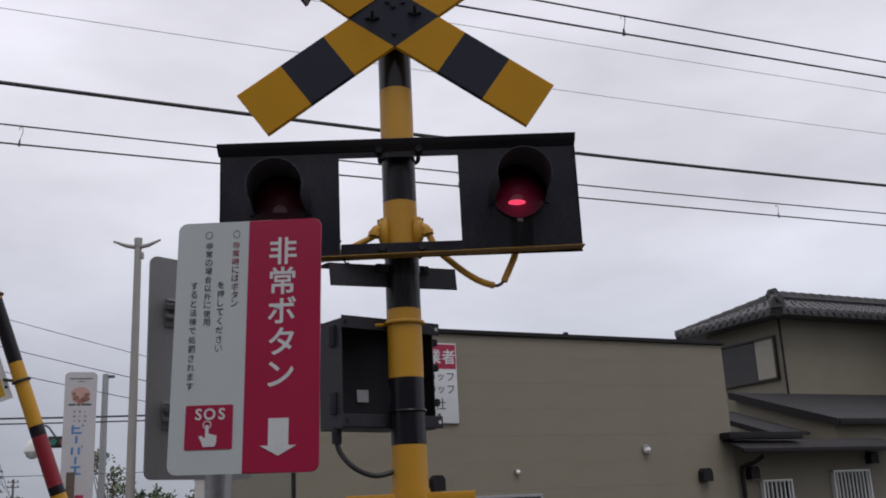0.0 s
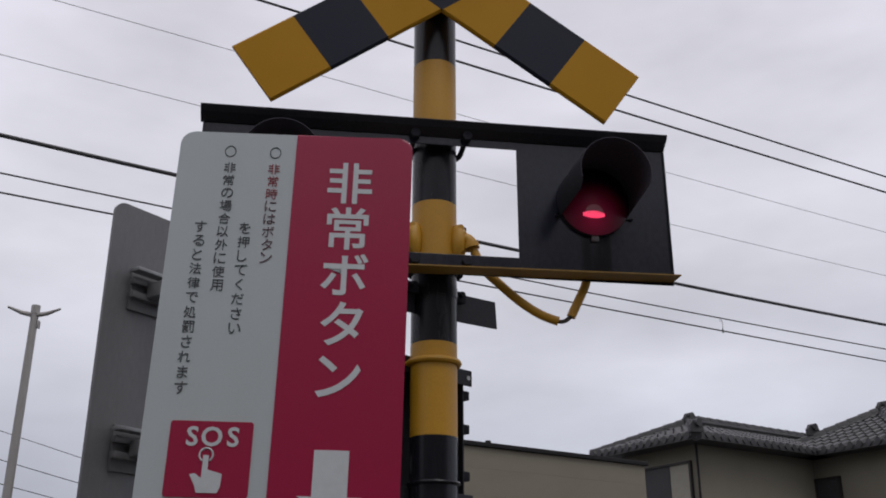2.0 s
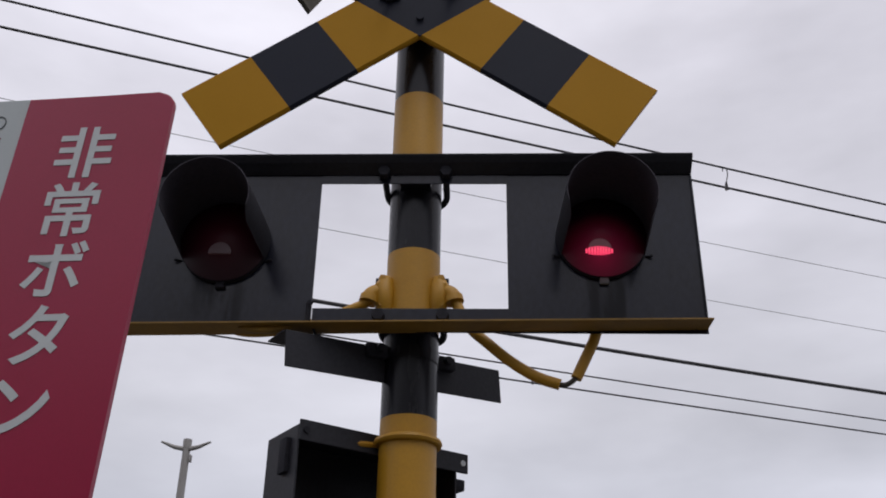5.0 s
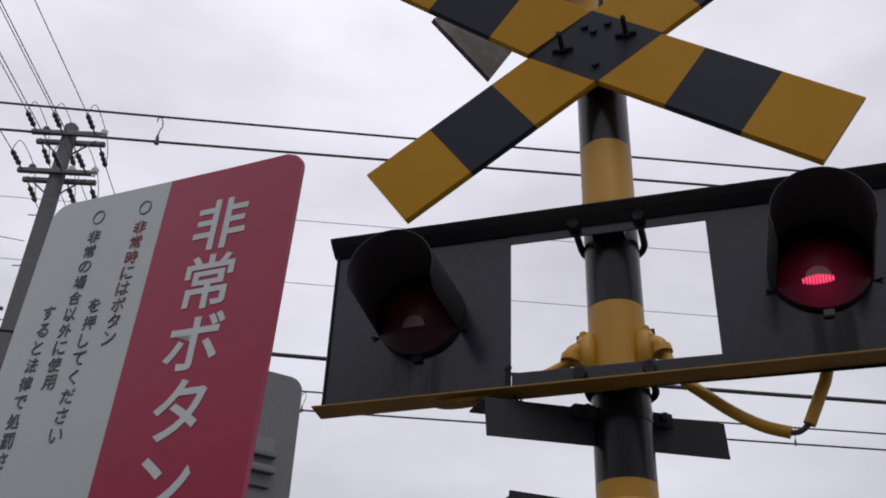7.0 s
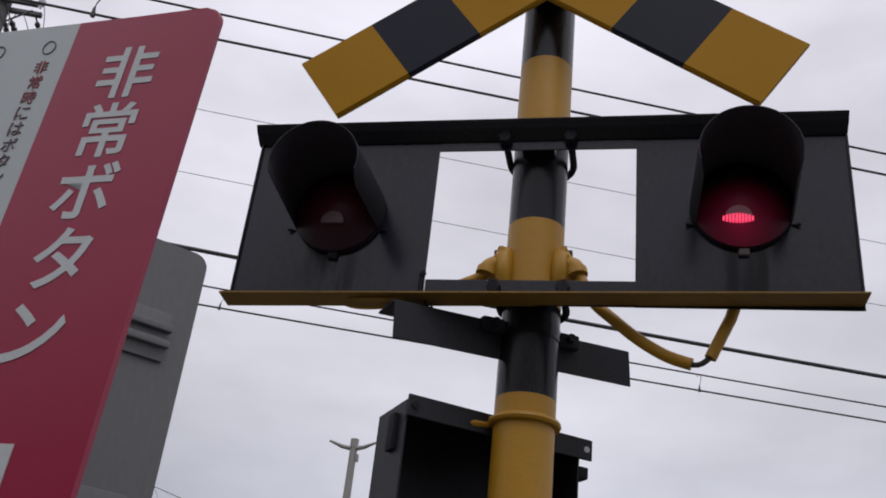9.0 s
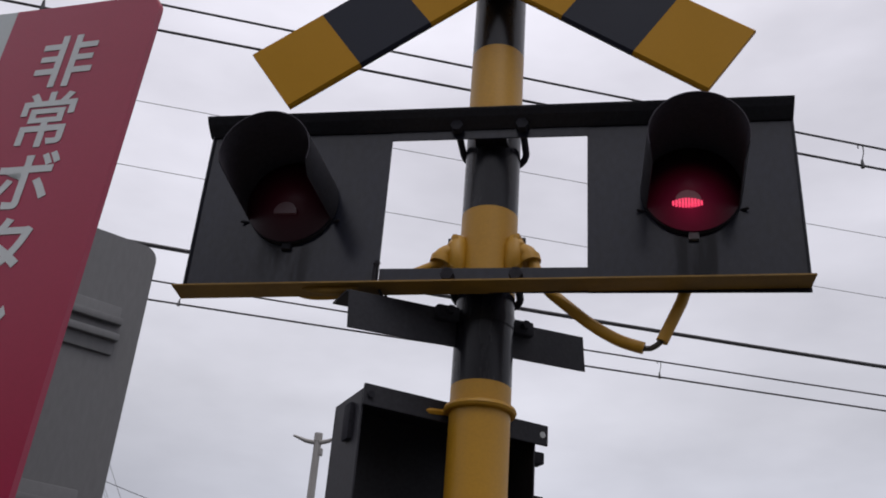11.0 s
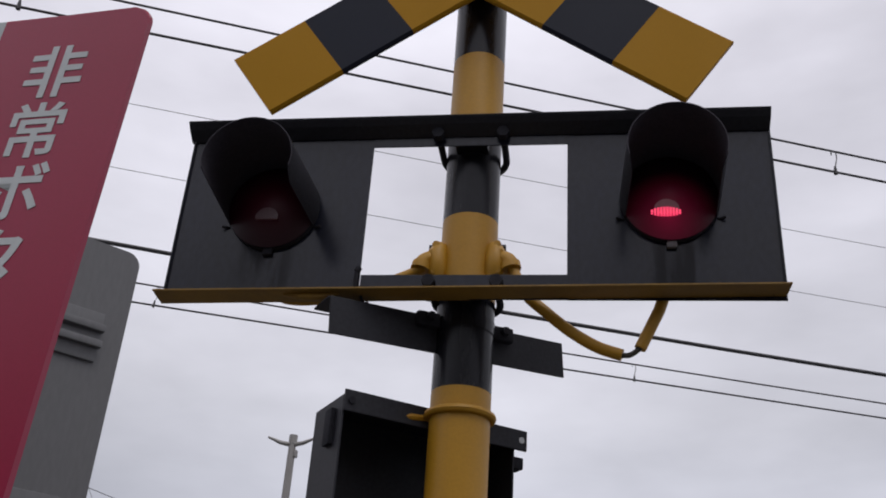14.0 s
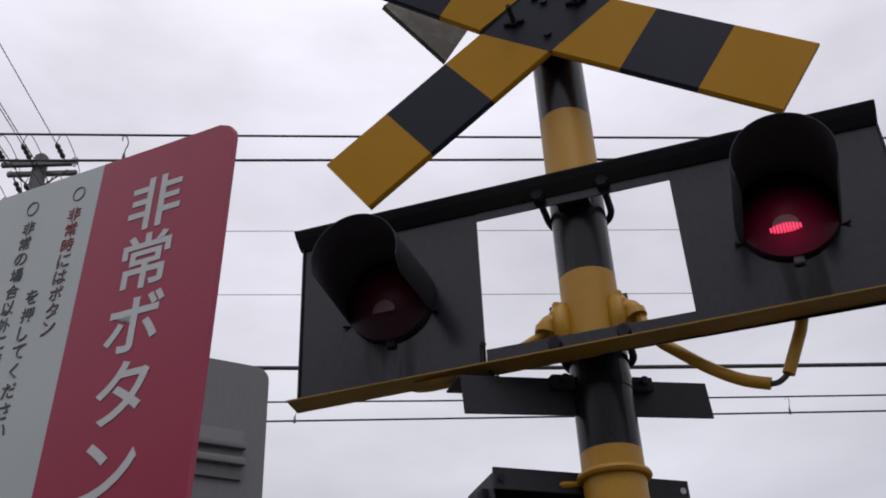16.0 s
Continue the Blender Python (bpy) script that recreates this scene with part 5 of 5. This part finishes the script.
for r in range(3):
    for c in range(3):
        bm = bmesh.new()
        tube(bm, [(-0.14 + 0.14 * c, -0.127, 4.75 - 0.13 * r), (-0.14 + 0.14 * c, -0.11, 4.75 - 0.13 * r)], 0.026, 8)
        part("dot", bm, (PRINT_BROWN, SIGN_INDIGO, PINK_PAINT)[(r + c) % 3], pylon)
for k, (z, strokes) in enumerate((
        (4.25, ((-0.17, -0.11, -0.12, 0.12), (-0.11, 0.1, -0.12, -0.07), (-0.11, 0.06, 0.02, 0.06), (0.1, 0.15, 0.08, 0.13))),
        (3.97, ((-0.06, 0.0, -0.1, 0.1),)),
        (3.68, ((-0.16, -0.10, -0.12, 0.08), (0.02, 0.08, -0.12, 0.08), (0.1, 0.15, 0.08, 0.12))),
        (3.40, ((-0.06, 0.0, -0.1, 0.1),)),
        (3.13, ((-0.15, 0.11, 0.07, 0.12), (-0.05, 0.01, -0.07, 0.07), (-0.17, 0.13, -0.12, -0.07))))):
    bm = bmesh.new()
    for x0, x1, z0, z1 in strokes:
        box(bm, x0 - 0.03, x1 - 0.03, -0.127 - 0.001 * (z0 > 0.0), -0.11, z + z0, z + z1)
    part("blue_mark", bm, BLUE_PAINT, pylon, smooth=False)

side_board = thing("brown_board", pose(-9.0, 24.6, 0, 0, 0, 12), "narrow weathered brown board standing by the pylon", "board")
bm = bmesh.new()
box(bm, -0.11, 0.11, -0.04, 0.04, 0.0, 3.05, 0.01)
part("plank", bm, BARK, side_board)
low_sign = thing("red_stand_sign", pose(-8.83, 24.85, 0, 0, 0, 14), "small dark red stand sign by the pylon", "sign")
bm = bmesh.new()
box(bm, -0.11, 0.11, -0.03, 0.03, 0.9, 2.45, 0.01)
part("panel", bm, RED_SIGN, low_sign)
bm = bmesh.new()
for k in range(4):
    box(bm, -0.05, 0.05, -0.034, -0.029, 2.2 - 0.22 * k, 2.33 - 0.22 * k)
tagged(part("unread_lines", bm, LETTER_WHITE, low_sign, smooth=False), kind="stuff")
bm = bmesh.new()
box(bm, -0.03, 0.03, -0.02, 0.02, 0.0, 0.9)
part("foot", bm, ARM_STEEL, low_sign)

shed = thing("pale_building", pose(-7.19, 32.0, 0, 0, 0, 10), "low pale building with a flat grey roof behind the hedges", "building")
bm = bmesh.new()
box(bm, 0.0, 4.2, 0.0, 4.0, 0.0, 3.15)
part("wall", bm, PALE_RENDER, shed, smooth=False)
bm = bmesh.new()
box(bm, -0.12, 4.32, -0.12, 4.12, 3.155, 3.27, 0.02)
part("roof", bm, ROOF_METAL, shed, smooth=False)

spole = thing("steel_pole", pose(-9.86, 30.38, 0), "slim grey steel pole", "pole")
bm = bmesh.new()
tube(bm, [(0, 0, 0), (0, 0, 6.54)], [0.13, 0.1], 16)
part("shaft", bm, STEEL, spole)
bm = bmesh.new()
box(bm, 0.05, 0.3, -0.04, 0.04, 6.4, 6.5, 0.01)
part("bracket", bm, ARM_STEEL, spole)

lamp = thing("street_lamp", pose(-9.56, 26.2, 0), "dark curved street lamp with a white globe", "street lamp")
bm = bmesh.new()
tube(bm, [(0, 0, 0), (0, 0, 4.29)], [0.07, 0.055], 14)
part("pole", bm, ARM_STEEL, lamp)
bm = bmesh.new()
tube(bm, smooth_path([(0, 0, 4.05), (-0.35, -0.12, 4.13), (-0.62, -0.21, 4.455), (-0.92, -0.32, 4.43), (-0.94, -0.33, 4.08)], 6), 0.027, 8)
part("arm", bm, ARM_STEEL, lamp)
bm = bmesh.new()
tube(bm, [(-0.94, -0.33, z) for z in (4.11, 4.03, 3.93, 3.74, 3.59, 3.54)], [0.06, 0.12, 0.21, 0.235, 0.15, 0.06], 18)
part("globe", bm, OPAL, lamp)
tl = thing("traffic_light", pose(-9.84, 25.95, 3.985, 0, 0, 20), "small dark traffic light with a green lens on the street lamp", "traffic light")
bm = bmesh.new()
box(bm, -0.26, 0.26, -0.12, 0.06, -0.16, 0.16, 0.035)
part("housing", bm, HOUSING_DARK, tl)
for i, mt in enumerate((SIGNAL_GREEN, PRINT_BROWN)):
    bm = bmesh.new()
    tube(bm, [(-0.125 + 0.25 * i, -0.12, 0), (-0.125 + 0.25 * i, -0.145, 0)], 0.092, 14)
    part("signal_lens", bm, mt, tl)


def far_pole(x, y, top):
    p = thing("utility_pole", pose(x, y, 0), "distant grey utility pole with crossarms", "utility pole", "utility poles")
    bm = bmesh.new()
    tube(bm, [(0, 0, 0), (0, 0, top)], [0.19, 0.12], 12)
    part("shaft", bm, CONCRETE, p)
    for z, half in ((top - 0.35, 0.7), (top - 0.95, 0.75), (top - 2.2, 0.8)):
        bm = bmesh.new()
        box(bm, -half, half, -0.05, 0.05, z - 0.05, z + 0.05)
        part("crossarm", bm, ARM_STEEL, p)
        for q in (-0.6, -0.2, 0.5):
            bm = bmesh.new()
            tube(bm, [(q * half / 0.7, 0, z + 0.05), (q * half / 0.7, 0, z + 0.25)], [0.07, 0.05], 8)
            part("insulator", bm, PORCELAIN, p)
    bm = bmesh.new()
    tube(bm, [(0.3, 0, top - 3.4), (0.3, 0, top - 2.6)], 0.22, 12)
    part("transformer", bm, STEEL, p)
    return p


EYE0 = Vector((-0.145, -2.931, 1.464))
for p, k in (((-17.47, 38.6, 6.13), 1.5), ((-16.65, 38.93, 4.16), 2.3), ((-16.01, 39.18, 3.69), 3.0), ((-15.77, 39.27, 2.99), 3.9), ((-18.9, 38.1, 4.4), 1.9)):
    q = EYE0 + (Vector(p) - EYE0) * k
    far_pole(q.x, q.y, q.z)
q = EYE0 + (Vector((-15.21, 34.12, 3.56)) - EYE0) * 1.45
cross = thing("crosswalk_sign", pose(q.x, q.y, q.z, 0, 0, 20), "blue triangular crosswalk road sign on a bracket", "road sign")
bm = bmesh.new()
prism(bm, [(-0.5, -0.4), (0.5, -0.4), (0.5, -0.3), (0.06, 0.5), (-0.06, 0.5), (-0.5, -0.3)], -0.03, 0.03)
part("board", bm, SIGN_INDIGO, cross)
bm = bmesh.new()
for x in (-0.15, 0.12):
    box(bm, x - 0.05, x + 0.05, -0.036, -0.028, -0.28, 0.1)
part("symbol_bars", bm, LETTER_WHITE, cross)
bm = bmesh.new()
tube(bm, [(-0.9, 0.06, 0.0), (0.6, 0.06, 0.0)], 0.03, 8)
tube(bm, [(-0.9, 0.06, 0.0), (-0.9, 0.06, -q.z)], 0.07, 10)
part("bracket", bm, STEEL, cross)


def far_wire(a, b, r, sag=0.15, label="dark wire strung along the far street"):
    bm = bmesh.new()
    a, b = Vector(a), Vector(b)
    tube(bm, [a.lerp(b, i / 16) - Vector((0, 0, sag * math.sin(math.pi * i / 16))) for i in range(17)], r, 6)
    solo("street_wire", bm, WIRE_DARK, label, "wire", "wires along the street")


for z0, z1, r in ((4.78, 4.74, 0.03), (4.62, 4.6, 0.022), (9.5, 4.6, 0.012), (8.6, 4.1, 0.012), (10.6, 5.2, 0.010), (3.3, 3.1, 0.01)):
    s = Vector((-10.95, 25.06, 0)) + (Vector((-10.95, 25.06, 0)) - Vector((-6.96, 26.29, 0))) * 2.6
    far_wire((s.x, s.y, z0), (-3.2, 27.4, z1), r)
for i in range(4):
    far_wire((-26.0 + 0.5 * i, 59.0, 8.2 - 0.7 * i), (-36.0 + 0.6 * i, 20.0, 8.8 - 0.6 * i), 0.02, 0.6)
    far_wire((-26.0 + 0.5 * i, 59.0, 8.2 - 0.7 * i), (-63.0 + 0.6 * i, 161.0, 9.0 - 0.8 * i), 0.02, 0.9)


def tree(x, y, height, spread, seed, blossom=0.0):
    """Tapered trunk, limbs, and a crown of many small leaves in uneven clumps."""
    rnd = random.Random(seed)
    t = thing("tree", pose(x, y, 0), "leafy green street tree with pale seed heads" if blossom else "low leafy green street tree", "tree", "trees along the street")
    bm = bmesh.new()
    tube(bm, [(0, 0, 0), (0.05, 0, height * 0.3), (0, 0.06, height * 0.6)], [0.11, 0.08, 0.05], 8)
    tips = []
    for i in range(11):
        a, h0 = rnd.uniform(0, 6.28), height * rnd.uniform(0.3, 0.58)
        r, h1 = spread * rnd.uniform(0.4, 1.0), height * rnd.uniform(0.6, 0.98)
        tip = Vector((r * math.cos(a), r * math.sin(a), h1))
        tube(bm, smooth_path([(0, 0, h0), tip * 0.5 + Vector((0, 0, h0 * 0.4)), tip], 3), [0.04, 0.035, 0.03, 0.024, 0.018, 0.014, 0.01], 5)
        tips.append(tip)
    part("trunk", bm, BARK, t)
    bm, fl = bmesh.new(), bmesh.new()
    for tip in tips:
        for k in range(3):
            c = tip + Vector([rnd.gauss(0, spread * 0.16) for _ in range(3)])
            for j in range(34 if not blossom else 13):
                p = c + Vector([rnd.gauss(0, spread * 0.13) for _ in range(3)])
                u = Vector([rnd.gauss(0, 1) for _ in range(3)]).normalized()
                v = u.orthogonal().normalized()
                a, b = u * rnd.uniform(0.06, 0.12), v * rnd.uniform(0.03, 0.06)
                bm.faces.new([bm.verts.new(q) for q in (p - a, p + b, p + a, p - b)])
        if rnd.random() < blossom:
            for j in range(16):
                p = tip + Vector([rnd.gauss(0, 0.08), rnd.gauss(0, 0.08), rnd.uniform(0.1, 0.24)])
                u = Vector([rnd.gauss(0, 1) for _ in range(3)]).normalized() * 0.05
                v = u.orthogonal().normalized() * 0.04
                fl.faces.new([fl.verts.new(q) for q in (p - u, p + v, p + u, p - v)])
    tagged(part("crown", bm, LEAF, t, smooth=False), kind="stuff")
    if blossom:
        tagged(part("flower_heads", fl, BLOSSOM, t, "pale dry flower heads", smooth=False), kind="stuff")
    else:
        fl.free()


tree(-11.0, 35.2, 4.3, 0.95, 3, 0.8)
tree(-9.9, 36.5, 2.7, 0.9, 5)
tree(-8.6, 35.6, 2.4, 1.0, 7)
tree(-7.5, 36.0, 2.75, 0.9, 9)
tree(-6.3, 34.5, 2.4, 1.1, 11)
tree(-12.2, 38.0, 2.7, 1.0, 13)
tree(-14.0, 40.0, 2.6, 1.0, 15)
tree(-8.9, 34.8, 1.9, 0.85, 17)
tree(-7.0, 34.0, 1.9, 0.9, 19)
tree(-5.2, 33.5, 2.2, 0.9, 21)
